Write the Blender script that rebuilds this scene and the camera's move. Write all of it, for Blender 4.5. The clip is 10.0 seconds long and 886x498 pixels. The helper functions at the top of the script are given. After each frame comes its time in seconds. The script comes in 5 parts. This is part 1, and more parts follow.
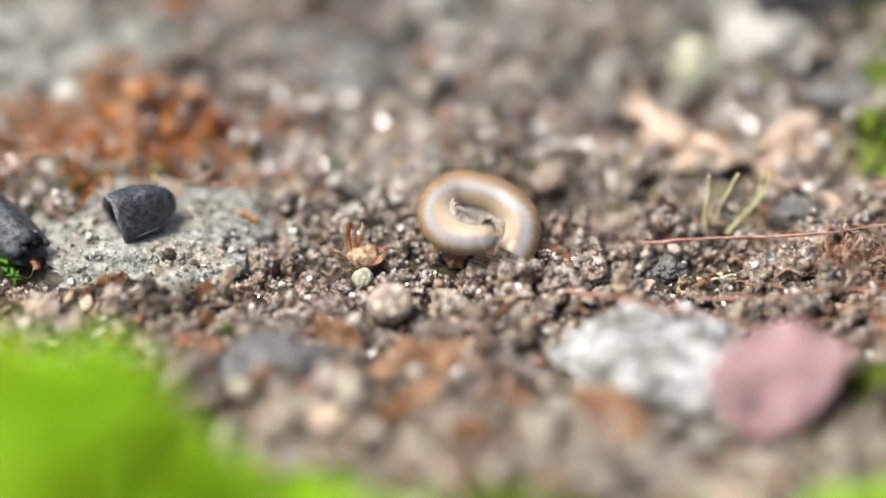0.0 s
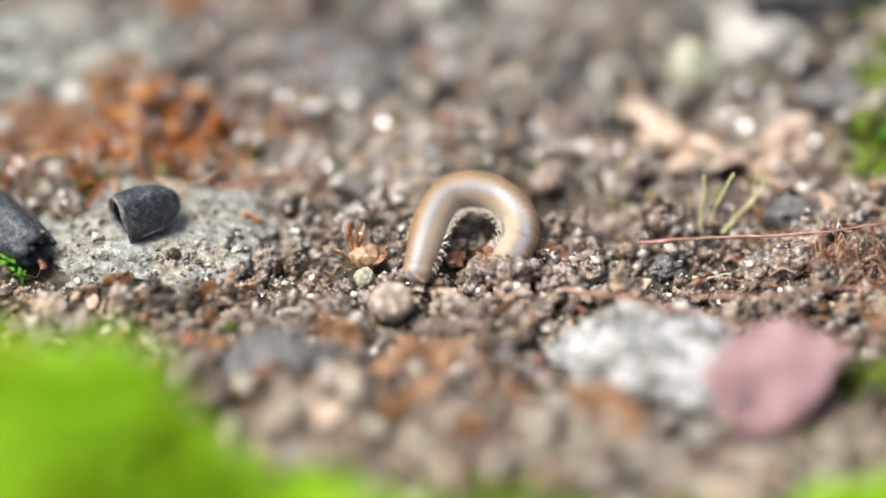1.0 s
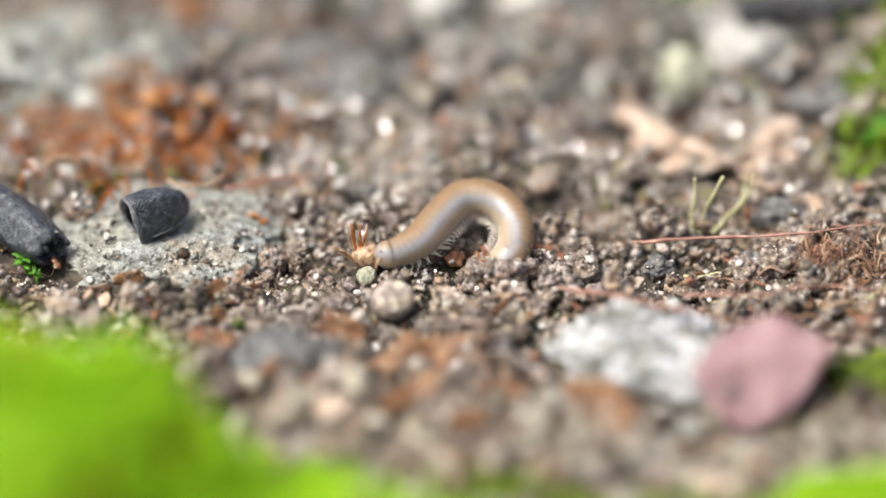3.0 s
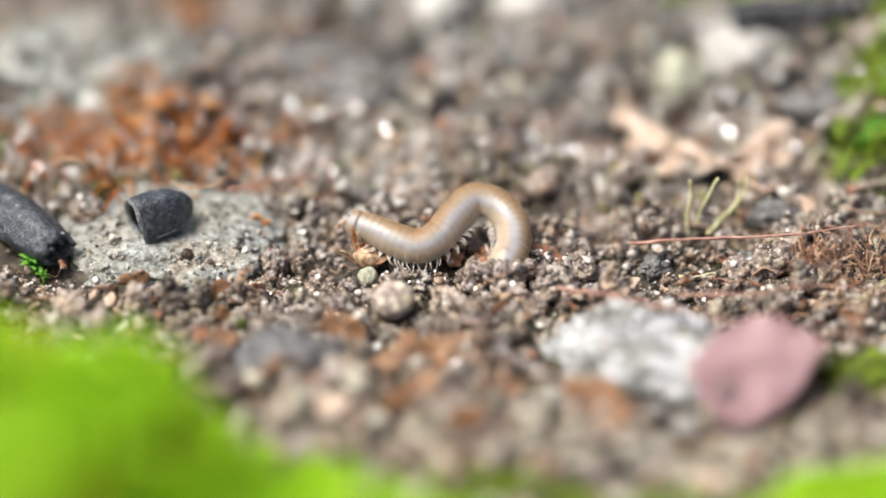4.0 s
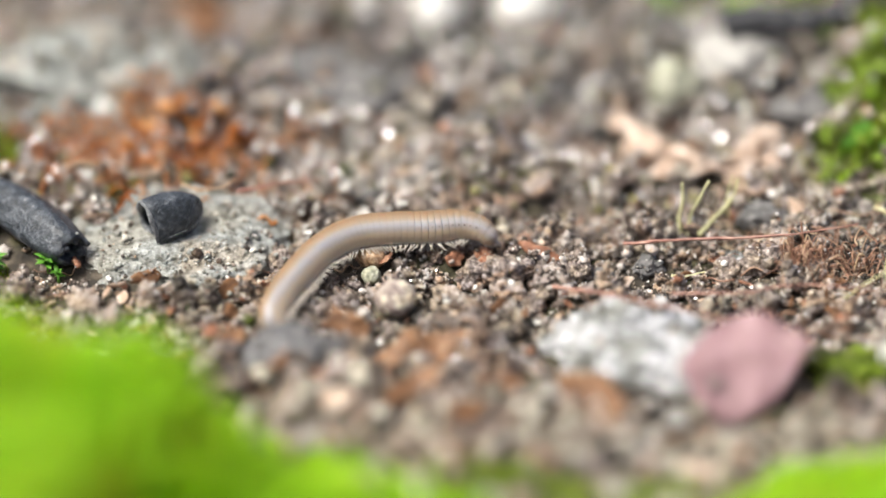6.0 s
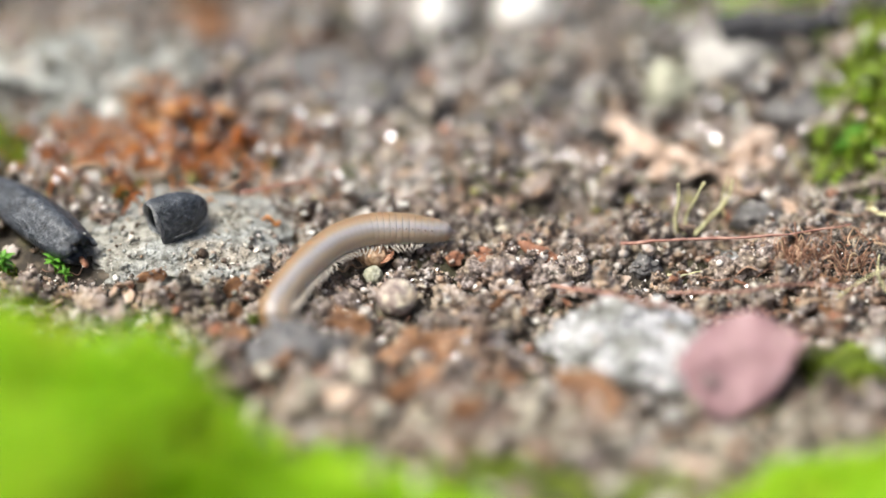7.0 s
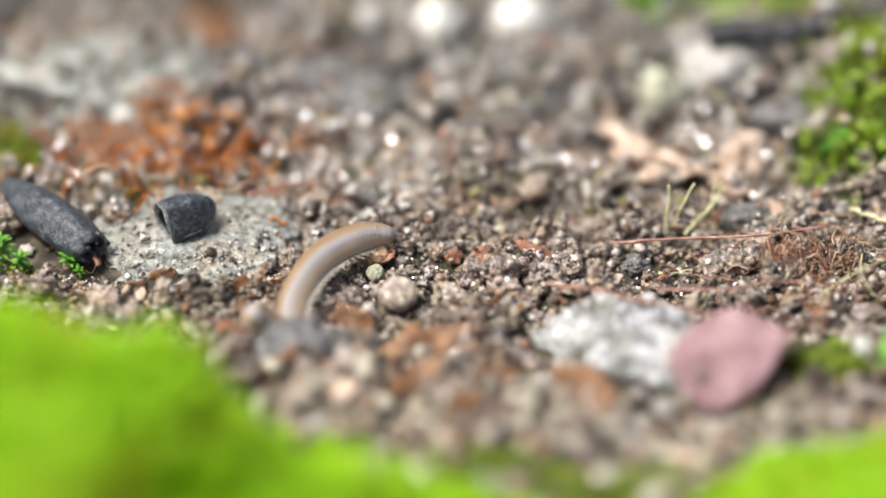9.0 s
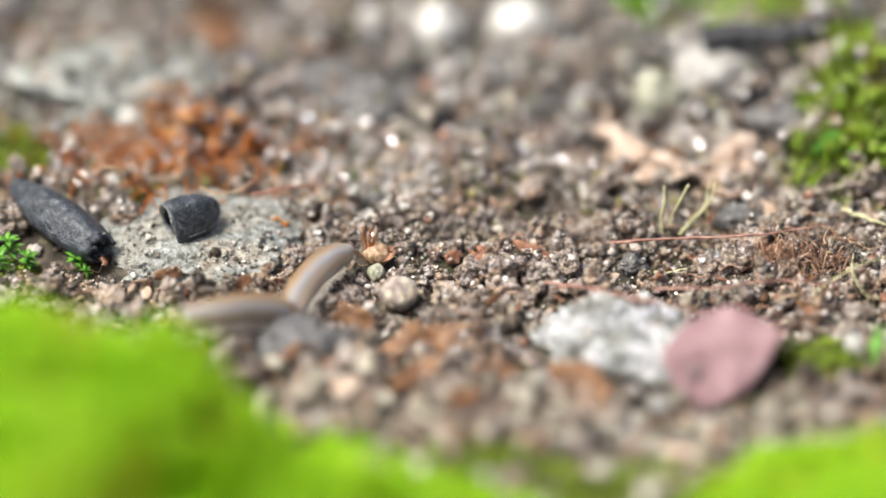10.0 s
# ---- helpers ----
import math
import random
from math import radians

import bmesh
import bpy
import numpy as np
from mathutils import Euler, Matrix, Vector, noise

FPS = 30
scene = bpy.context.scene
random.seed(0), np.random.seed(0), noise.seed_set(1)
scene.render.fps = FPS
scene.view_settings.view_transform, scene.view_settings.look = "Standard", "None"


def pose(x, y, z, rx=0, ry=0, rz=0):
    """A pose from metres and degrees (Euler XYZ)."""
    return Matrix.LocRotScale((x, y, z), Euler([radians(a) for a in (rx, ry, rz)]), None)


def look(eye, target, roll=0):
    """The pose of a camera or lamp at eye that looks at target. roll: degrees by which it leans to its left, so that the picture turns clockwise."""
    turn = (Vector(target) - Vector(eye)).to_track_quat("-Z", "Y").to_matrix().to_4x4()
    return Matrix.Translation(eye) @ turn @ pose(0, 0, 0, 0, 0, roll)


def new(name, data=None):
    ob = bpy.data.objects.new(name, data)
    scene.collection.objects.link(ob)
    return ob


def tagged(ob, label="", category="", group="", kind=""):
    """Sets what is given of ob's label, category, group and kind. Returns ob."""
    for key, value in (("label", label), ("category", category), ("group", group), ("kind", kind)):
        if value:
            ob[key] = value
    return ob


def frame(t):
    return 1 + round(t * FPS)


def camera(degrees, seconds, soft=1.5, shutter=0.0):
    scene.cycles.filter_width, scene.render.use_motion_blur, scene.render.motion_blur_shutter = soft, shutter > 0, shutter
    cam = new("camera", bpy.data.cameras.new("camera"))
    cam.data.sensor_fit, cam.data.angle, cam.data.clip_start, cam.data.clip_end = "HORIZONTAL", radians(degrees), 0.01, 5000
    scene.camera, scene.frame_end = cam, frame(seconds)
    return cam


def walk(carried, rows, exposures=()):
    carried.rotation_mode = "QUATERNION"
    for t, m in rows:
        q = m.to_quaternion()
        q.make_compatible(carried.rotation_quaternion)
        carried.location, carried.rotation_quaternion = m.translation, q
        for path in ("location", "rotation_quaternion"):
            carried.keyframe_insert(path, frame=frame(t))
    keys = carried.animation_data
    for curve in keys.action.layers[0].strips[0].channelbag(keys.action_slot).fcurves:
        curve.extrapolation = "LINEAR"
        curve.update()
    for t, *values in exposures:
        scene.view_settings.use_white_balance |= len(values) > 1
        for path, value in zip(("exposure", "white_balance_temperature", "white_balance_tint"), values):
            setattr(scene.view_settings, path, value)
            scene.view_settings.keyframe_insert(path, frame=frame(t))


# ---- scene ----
import itertools

MM = 0.001
cam = camera(6.190, 10.0, soft=1.7)
cam.data.dof.use_dof = True
cam.data.dof.aperture_fstop = 7.0
walk(cam, [
    (0.0, look((0.00000, -0.37862, 0.26511), (0.000060, -0.000073, -0.000104), 0.009)),
    (0.5, look((0.00000, -0.38162, 0.26722), (0.000046, -0.000083, -0.000118), -0.027)),
    (1.0, look((0.00000, -0.38511, 0.26965), (0.000050, -0.000086, -0.000123), -0.026)),
    (1.5, look((0.00000, -0.38825, 0.27185), (0.000056, -0.000075, -0.000107), 0.003)),
    (2.0, look((0.00000, -0.39178, 0.27433), (0.000049, -0.000079, -0.000113), -0.028)),
    (2.5, look((0.00000, -0.39544, 0.27689), (0.000056, -0.000095, -0.000135), -0.035)),
    (4.0, look((0.00000, -0.40583, 0.28417), (0.000091, -0.000070, -0.000100), -0.036)),
    (4.5, look((0.00000, -0.40958, 0.28679), (-0.000000, -0.000000, -0.000000), -0.000)),
    (5.0, look((0.00000, -0.41317, 0.28931), (-0.000015, -0.000045, -0.000064), -0.021)),
    (5.5, look((0.00000, -0.41688, 0.29190), (0.000049, -0.000064, -0.000091), 0.022)),
    (7.0, look((0.00000, -0.42871, 0.30018), (0.000006, -0.000073, -0.000105), -0.008)),
    (7.5, look((0.00000, -0.43282, 0.30307), (0.000056, -0.000071, -0.000101), 0.007)),
    (8.0, look((0.00000, -0.43712, 0.30608), (0.000087, -0.000104, -0.000149), -0.014)),
    (8.5, look((0.00000, -0.44107, 0.30884), (0.000035, -0.000086, -0.000122), -0.021)),
    (9.0, look((0.00000, -0.44555, 0.31198), (0.000037, -0.000111, -0.000158), -0.023)),
    (9.5, look((0.00000, -0.44980, 0.31495), (0.000041, -0.000111, -0.000158), -0.008)),
    (10.0, look((0.00000, -0.45463, 0.31834), (0.000064, -0.000120, -0.000171), -0.031)),
], exposures=[(0.0, 0.75, 6500, 4), (10.0, 0.75, 6500, 4)])

# ---- light: a bright, thinly clouded day ----
world = bpy.data.worlds.new("sky")
scene.world = world
world.use_nodes = True
sky = world.node_tree.nodes.new("ShaderNodeTexSky")
sky.sky_type = "NISHITA"
sky.sun_disc = False
sky.sun_elevation, sky.sun_rotation = radians(62), radians(-105)
sky.air_density, sky.dust_density, sky.ozone_density = 0.5, 7.0, 0.5
background = world.node_tree.nodes["Background"]
background.inputs["Strength"].default_value = 0.138
world.node_tree.links.new(sky.outputs["Color"], background.inputs["Color"])
sun = new("sun", bpy.data.lights.new("sun", "SUN"))
sun.data.energy, sun.data.angle, sun.data.color = 2.15, radians(10), (1.0, 0.98, 0.94)
sun.matrix_world = look((-0.45, -0.12, 0.9), (0, 0, 0))


# ---- materials ----
def surface(name, ramp, size, rough=0.8, bump=0.4, bump_size=None, pick="noise", spread=0.5, leaf=0.0, gloss=0.5, coat=0.0, depth=0.12, tints=(), metal=0.0, patch_size=5.5):
    """A material whose colours (stops of position and colour) follow noise of that size in mm, or a chance value for each
    island or object, mixed with noise by spread."""
    m = bpy.data.materials.new(name)
    m.use_nodes = True
    nodes, links = m.node_tree.nodes, m.node_tree.links
    b = nodes["Principled BSDF"]
    at = nodes.new("ShaderNodeTexCoord")
    grain = nodes.new("ShaderNodeTexNoise")
    grain.inputs["Scale"].default_value, grain.inputs["Detail"].default_value = 1 / (size * MM), 7
    grain.inputs["Roughness"].default_value = 0.62
    links.new(at.outputs["Object"], grain.inputs["Vector"])
    value = grain.outputs["Fac"]
    if pick != "noise":
        if pick == "island":
            chance = nodes.new("ShaderNodeNewGeometry").outputs["Random Per Island"]
        else:
            chance = nodes.new("ShaderNodeObjectInfo").outputs["Random"]
        mix = nodes.new("ShaderNodeMix")
        mix.inputs["Factor"].default_value = spread
        links.new(chance, mix.inputs["A"])
        links.new(value, mix.inputs["B"])
        value = mix.outputs["Result"]
    colour = nodes.new("ShaderNodeValToRGB")
    while len(colour.color_ramp.elements) < len(ramp):
        colour.color_ramp.elements.new(0.5)
    for e, (p, c) in zip(colour.color_ramp.elements, ramp):
        e.position, e.color = p, (*c, 1)
    links.new(value, colour.inputs["Fac"])
    shown = colour.outputs["Color"]
    if tints:
        patch = nodes.new("ShaderNodeTexNoise")
        patch.inputs["Scale"].default_value, patch.inputs["Detail"].default_value = 1 / (patch_size * MM), 3
        links.new(at.outputs["Object"], patch.inputs["Vector"])
        hue = nodes.new("ShaderNodeValToRGB")
        while len(hue.color_ramp.elements) < len(tints):
            hue.color_ramp.elements.new(0.5)
        for e, (p, c) in zip(hue.color_ramp.elements, tints):
            e.position, e.color = p, (*c, 1)
        links.new(patch.outputs["Fac"], hue.inputs["Fac"])
        stain = nodes.new("ShaderNodeMix")
        stain.data_type, stain.blend_type = "RGBA", "MULTIPLY"
        stain.inputs["Factor"].default_value = 1.0
        links.new(shown, stain.inputs["A"])
        links.new(hue.outputs["Color"], stain.inputs["B"])
        shown = stain.outputs["Result"]
    links.new(shown, b.inputs["Base Color"])
    b.inputs["Metallic"].default_value = metal
    fine = nodes.new("ShaderNodeTexNoise")
    fine.inputs["Scale"].default_value, fine.inputs["Detail"].default_value = 1 / ((bump_size or size * 0.4) * MM), 6
    links.new(at.outputs["Object"], fine.inputs["Vector"])
    relief = nodes.new("ShaderNodeBump")
    relief.inputs["Strength"].default_value, relief.inputs["Distance"].default_value = bump, depth * MM
    links.new(fine.outputs["Fac"], relief.inputs["Height"])
    links.new(relief.outputs["Normal"], b.inputs["Normal"])
    wear = nodes.new("ShaderNodeMapRange")
    wear.inputs["To Min"].default_value, wear.inputs["To Max"].default_value = max(0.05, rough - 0.15), min(1, rough + 0.15)
    links.new(fine.outputs["Fac"], wear.inputs["Value"])
    links.new(wear.outputs["Result"], b.inputs["Roughness"])
    b.inputs["Specular IOR Level"].default_value = gloss
    b.inputs["Coat Weight"].default_value = coat
    b.inputs["Coat Roughness"].default_value = 0.25
    if leaf:
        thin = nodes.new("ShaderNodeBsdfTranslucent")
        links.new(shown, thin.inputs["Color"])
        both = nodes.new("ShaderNodeMixShader")
        both.inputs["Fac"].default_value = leaf
        links.new(b.outputs["BSDF"], both.inputs[1])
        links.new(thin.outputs["BSDF"], both.inputs[2])
        links.new(both.outputs["Shader"], nodes["Material Output"].inputs["Surface"])
    return m


# Soil hues by patch; the two dark stops stand in for shaded gaps.
EARTHS_AND_GAPS = [(0.34, (0.35, 0.34, 0.33)), (0.4, (0.94, 0.9, 0.74)), (0.45, (1.0, 1.0, 0.98)), (0.5, (0.94, 0.95, 1.0)), (0.55, (1.0, 0.8, 0.6)), (0.6, (0.42, 0.37, 0.34)), (0.66, (1.0, 0.98, 0.97))]
SOIL = surface("soil", [(0.3, (0.01, 0.008, 0.006)), (0.5, (0.034, 0.026, 0.018)), (0.62, (0.085, 0.068, 0.05)), (0.75, (0.2, 0.165, 0.125))], 1.2, 0.8, 0.8, 0.3, tints=[(0.4, (1.0, 0.97, 0.92)), (0.52, (1, 1, 1)), (0.6, (0.8, 0.9, 0.42)), (0.7, (0.7, 0.8, 0.3))])
GRAIN = surface("soil grains", [(0.1, (0.014, 0.011, 0.009)), (0.3, (0.06, 0.046, 0.036)), (0.44, (0.168, 0.13, 0.107)), (0.57, (0.32, 0.262, 0.226)), (0.68, (0.42, 0.37, 0.33)), (0.82, (0.74, 0.7, 0.67))], 0.25, 0.5, 0.9, 0.13, "island", 0.42, tints=EARTHS_AND_GAPS)
QUARTZ = surface("quartz grains", [(0.2, (0.5, 0.45, 0.37)), (0.6, (0.7, 0.67, 0.61)), (0.9, (0.84, 0.83, 0.8))], 0.6, 0.15, 0.1, 0.3, "island", 0.4, gloss=0.8)
MICA = surface("mica flakes", [(0.3, (0.66, 0.64, 0.66)), (0.7, (0.84, 0.82, 0.86))], 0.6, 0.33, 0.0, 0.3, metal=1.0)
GRAVEL = surface("white gravel", [(0.15, (0.26, 0.24, 0.21)), (0.45, (0.46, 0.44, 0.4)), (0.7, (0.66, 0.64, 0.61)), (0.9, (0.82, 0.81, 0.79))], 0.6, 0.3, 0.3, 0.3, "island", 0.25, gloss=0.7)
CRUMB = surface("soil crumb", [(0.32, (0.02, 0.016, 0.014)), (0.44, (0.12, 0.092, 0.081)), (0.54, (0.275, 0.221, 0.2)), (0.62, (0.43, 0.37, 0.34)), (0.7, (0.78, 0.74, 0.7))], 0.28, 0.6, 1.0, 0.15, tints=EARTHS_AND_GAPS)
TAN = surface("tan crumb", [(0.28, (0.14, 0.104, 0.088)), (0.48, (0.34, 0.272, 0.235)), (0.62, (0.5, 0.425, 0.375)), (0.74, (0.78, 0.73, 0.65))], 0.35, 0.65, 1.0, 0.16, tints=EARTHS_AND_GAPS)
RUST = surface("rusty litter", [(0.1, (0.1, 0.032, 0.008)), (0.35, (0.36, 0.105, 0.018)), (0.62, (0.58, 0.195, 0.034)), (0.8, (0.64, 0.34, 0.13)), (0.95, (0.74, 0.6, 0.46))], 0.6, 0.6, 0.6, 0.2, "island", 0.4, leaf=0.25)
# Olive grain colour, darkened to stand in for shaded gaps in the gravel.
OLIVEGAP = surface("olive gap grains", [(0.2, (0.025, 0.023, 0.007)), (0.5, (0.12, 0.112, 0.026)), (0.8, (0.34, 0.31, 0.1))], 0.5, 0.6, 0.6, 0.2, "island", 0.4)
PALELITTER = surface("pale sandy litter", [(0.2, (0.12, 0.1, 0.075)), (0.45, (0.34, 0.3, 0.235)), (0.65, (0.52, 0.48, 0.39)), (0.85, (0.72, 0.68, 0.58))], 0.6, 0.6, 0.6, 0.2, "island", 0.5)
BARK = surface("rusty bark", [(0.25, (0.09, 0.034, 0.018)), (0.5, (0.26, 0.11, 0.06)), (0.75, (0.43, 0.26, 0.17))], 0.7, 0.65, 0.8, 0.2)
DEADLEAF = surface("brown dead leaf", [(0.3, (0.06, 0.028, 0.014)), (0.45, (0.17, 0.08, 0.036)), (0.58, (0.28, 0.14, 0.065)), (0.72, (0.42, 0.29, 0.18))], 0.9, 0.6, 0.5, 0.5, leaf=0.2)
PEACH = surface("pale dead leaf", [(0.28, (0.32, 0.19, 0.12)), (0.45, (0.55, 0.4, 0.3)), (0.6, (0.68, 0.56, 0.47)), (0.75, (0.82, 0.75, 0.68))], 0.9, 0.6, 0.4, 0.4, leaf=0.2)
HUSK = surface("charcoal husk", [(0.3, (0.008, 0.01, 0.014)), (0.46, (0.022, 0.027, 0.036)), (0.56, (0.05, 0.058, 0.072)), (0.66, (0.1, 0.108, 0.122)), (0.77, (0.34, 0.34, 0.35))], 0.45, 0.42, 0.9, 0.22, gloss=0.5, coat=0.15, depth=0.2)
GREYROCK = surface("grey rock", [(0.3, (0.08, 0.077, 0.062)), (0.42, (0.2, 0.197, 0.183)), (0.54, (0.35, 0.348, 0.338)), (0.66, (0.52, 0.52, 0.512)), (0.76, (0.78, 0.78, 0.76))], 0.6, 0.65, 1.0, 0.18, depth=0.28, tints=[(0.3, (0.6, 0.56, 0.48)), (0.42, (1.0, 0.98, 0.9)), (0.55, (0.96, 1.0, 1.0)), (0.65, (1.0, 0.88, 0.74)), (0.74, (0.75, 0.7, 0.62))])
# White patches hold pale quartz and its specular blotches, both as colour.
WHITEROCK = surface("white rock", [(0.3, (0.1, 0.1, 0.1)), (0.42, (0.26, 0.262, 0.262)), (0.5, (0.5, 0.505, 0.51)), (0.57, (0.78, 0.785, 0.8)), (0.66, (0.93, 0.93, 0.95))], 0.5, 0.3, 1.0, 0.3, depth=0.45, patch_size=2.6, tints=[(0.36, (0.42, 0.42, 0.38)), (0.46, (0.6, 0.6, 0.56)), (0.53, (0.95, 0.95, 0.97)), (0.62, (1.0, 1.0, 1.0)), (0.7, (0.6, 0.57, 0.45))])
PALEROCK = surface("pale rock", [(0.25, (0.15, 0.14, 0.128)), (0.45, (0.3, 0.285, 0.265)), (0.58, (0.4, 0.385, 0.365)), (0.7, (0.54, 0.52, 0.5))], 1.2, 0.6, 0.8, 0.4)
SLATE = surface("dark grey rock", [(0.3, (0.035, 0.033, 0.033)), (0.48, (0.1, 0.096, 0.095)), (0.6, (0.18, 0.17, 0.165)), (0.75, (0.36, 0.34, 0.32))], 1.0, 0.7, 0.7, 0.4)
BLUEROCK = surface("dark blue grey rock", [(0.3, (0.02, 0.018, 0.017)), (0.45, (0.075, 0.072, 0.073)), (0.56, (0.145, 0.142, 0.148)), (0.7, (0.32, 0.315, 0.32))], 0.9, 0.55, 0.9, 0.3)
LILAC = surface("lilac grey gravel", [(0.25, (0.04, 0.036, 0.038)), (0.42, (0.12, 0.108, 0.1)), (0.58, (0.26, 0.245, 0.235)), (0.75, (0.56, 0.55, 0.54))], 0.8, 0.35, 0.7, 0.25, "island", 0.4, gloss=0.7)
PAPER = surface("white papery leaf", [(0.3, (0.6, 0.58, 0.52)), (0.6, (0.8, 0.79, 0.75))], 0.6, 0.6, 0.4, 0.2, leaf=0.2)
HUSKRIM = surface("dusty husk edge", [(0.3, (0.05, 0.053, 0.06)), (0.5, (0.13, 0.135, 0.145)), (0.7, (0.34, 0.34, 0.35))], 0.3, 0.6, 0.7, 0.15)
SLABROCK = surface("pale grey rock", [(0.33, (0.07, 0.072, 0.066)), (0.44, (0.2, 0.203, 0.192)), (0.54, (0.36, 0.365, 0.35)), (0.64, (0.64, 0.645, 0.63))], 1.0, 0.5, 0.9, 0.4, depth=0.3, patch_size=2.2, tints=[(0.38, (0.4, 0.38, 0.36)), (0.47, (0.9, 0.93, 0.9)), (0.56, (1, 1, 1)), (0.63, (0.7, 0.6, 0.5))])
CHALK = surface("white stone", [(0.3, (0.5, 0.47, 0.42)), (0.5, (0.76, 0.74, 0.7)), (0.7, (0.86, 0.85, 0.82))], 1.0, 0.5, 0.6, 0.3)
PEBBLE = surface("round pebble", [(0.33, (0.13, 0.095, 0.09)), (0.43, (0.33, 0.27, 0.24)), (0.53, (0.52, 0.45, 0.37)), (0.66, (0.8, 0.74, 0.62))], 0.45, 0.65, 1.0, 0.2, depth=0.26, patch_size=1.1, tints=[(0.38, (0.62, 0.56, 0.6)), (0.48, (0.95, 0.92, 0.95)), (0.56, (1, 1, 0.96)), (0.66, (0.85, 0.74, 0.6))])
GREENPEB = surface("greenish pebble", [(0.28, (0.2, 0.2, 0.135)), (0.5, (0.36, 0.36, 0.27)), (0.72, (0.6, 0.59, 0.49))], 0.5, 0.55, 0.5, 0.2)
PETAL = surface("pink leaf", [(0.28, (0.2, 0.12, 0.13)), (0.42, (0.32, 0.185, 0.2)), (0.6, (0.4, 0.24, 0.262)), (0.75, (0.46, 0.32, 0.33))], 1.7, 0.55, 0.35, 0.5, leaf=0.25)
# Tint patches hold brown spots and the shade of clefts between lobes.
MOSS = surface("moss leaf", [(0.1, (0.26, 0.28, 0.025)), (0.28, (0.31, 0.5, 0.01)), (0.5, (0.42, 0.68, 0.012)), (0.7, (0.53, 0.76, 0.035)), (0.9, (0.72, 0.77, 0.18))], 5.0, 0.45, 0.2, 0.3, "island", 0.5, leaf=0.45, tints=[(0.32, (0.66, 0.85, 0.55)), (0.4, (0.92, 1, 0.85)), (0.56, (1, 1, 1)), (0.62, (1.0, 0.94, 1.0)), (0.7, (0.9, 0.7, 0.65))], patch_size=6.0)
SPRIG = surface("fresh moss leaf", [(0.2, (0.08, 0.22, 0.02)), (0.5, (0.16, 0.42, 0.045)), (0.8, (0.34, 0.6, 0.14))], 0.6, 0.45, 0.2, 0.3, leaf=0.35)
# Brown mottling; the darkest tints stand in for shaded gaps between shoots.
BACKMOSS = surface("mixed green moss leaf", [(0.1, (0.09, 0.075, 0.02)), (0.3, (0.16, 0.18, 0.018)), (0.5, (0.27, 0.42, 0.025)), (0.7, (0.42, 0.62, 0.07)), (0.9, (0.62, 0.68, 0.26))], 2.0, 0.45, 0.2, 0.3, "island", 0.5, leaf=0.3, patch_size=3.2, tints=[(0.4, (0.28, 0.25, 0.2)), (0.47, (0.8, 0.8, 0.75)), (0.54, (1, 1, 1)), (0.6, (0.75, 0.6, 0.42)), (0.68, (0.4, 0.3, 0.22))])
# Olive, darker copy of MOSS; its dark tints put the shade of gaps in colour.
SHADEDMOSS = surface("shaded olive moss leaf", [(0.1, (0.05, 0.045, 0.012)), (0.3, (0.1, 0.12, 0.014)), (0.5, (0.2, 0.29, 0.018)), (0.7, (0.36, 0.5, 0.035)), (0.9, (0.48, 0.56, 0.1))], 3.0, 0.45, 0.2, 0.3, "island", 0.5, leaf=0.28, tints=[(0.4, (0.35, 0.32, 0.3)), (0.48, (0.95, 0.95, 0.95)), (0.54, (1, 1, 1)), (0.62, (0.6, 0.5, 0.4))])
MOSSBED = surface("moss bed", [(0.3, (0.04, 0.05, 0.008)), (0.6, (0.2, 0.27, 0.02)), (0.8, (0.34, 0.38, 0.05))], 1.5, 0.9, 0.9, 0.4)
STAIN = surface("grey stain", [(0.3, (0.16, 0.12, 0.12)), (0.7, (0.3, 0.2, 0.2))], 0.6, 0.7, 0.5, 0.2)
REDROOT = surface("red rootlet", [(0.3, (0.15, 0.065, 0.052)), (0.5, (0.3, 0.145, 0.11)), (0.75, (0.5, 0.32, 0.25))], 0.8, 0.45, 0.3, 0.2)
FIBRE = surface("brown fibre", [(0.0, (0.09, 0.042, 0.027)), (0.4, (0.25, 0.125, 0.08)), (0.75, (0.43, 0.27, 0.18)), (1.0, (0.6, 0.5, 0.3))], 1.0, 0.55, 0.3, 0.2, "island", 0.3)
SPROUT = surface("pale sprout", [(0.3, (0.5, 0.48, 0.24)), (0.55, (0.68, 0.66, 0.38)), (0.8, (0.78, 0.75, 0.52))], 0.8, 0.5, 0.3, 0.2, leaf=0.2)
STRAW = surface("straw", [(0.3, (0.16, 0.085, 0.045)), (0.48, (0.36, 0.22, 0.13)), (0.6, (0.5, 0.36, 0.24)), (0.74, (0.66, 0.54, 0.4))], 0.35, 0.55, 0.7, 0.15)
BLACKSTICK = surface("black twig", [(0.3, (0.01, 0.01, 0.012)), (0.7, (0.05, 0.05, 0.055))], 1.0, 0.7, 0.6, 0.4)
LEG = surface("millipede leg", [(0.3, (0.6, 0.54, 0.48)), (0.7, (0.82, 0.78, 0.72))], 0.4, 0.35, 0.1, leaf=0.5)
PORE = surface("dark pore", [(0.3, (0.05, 0.025, 0.015)), (0.7, (0.1, 0.05, 0.03))], 0.2, 0.5, 0.1)


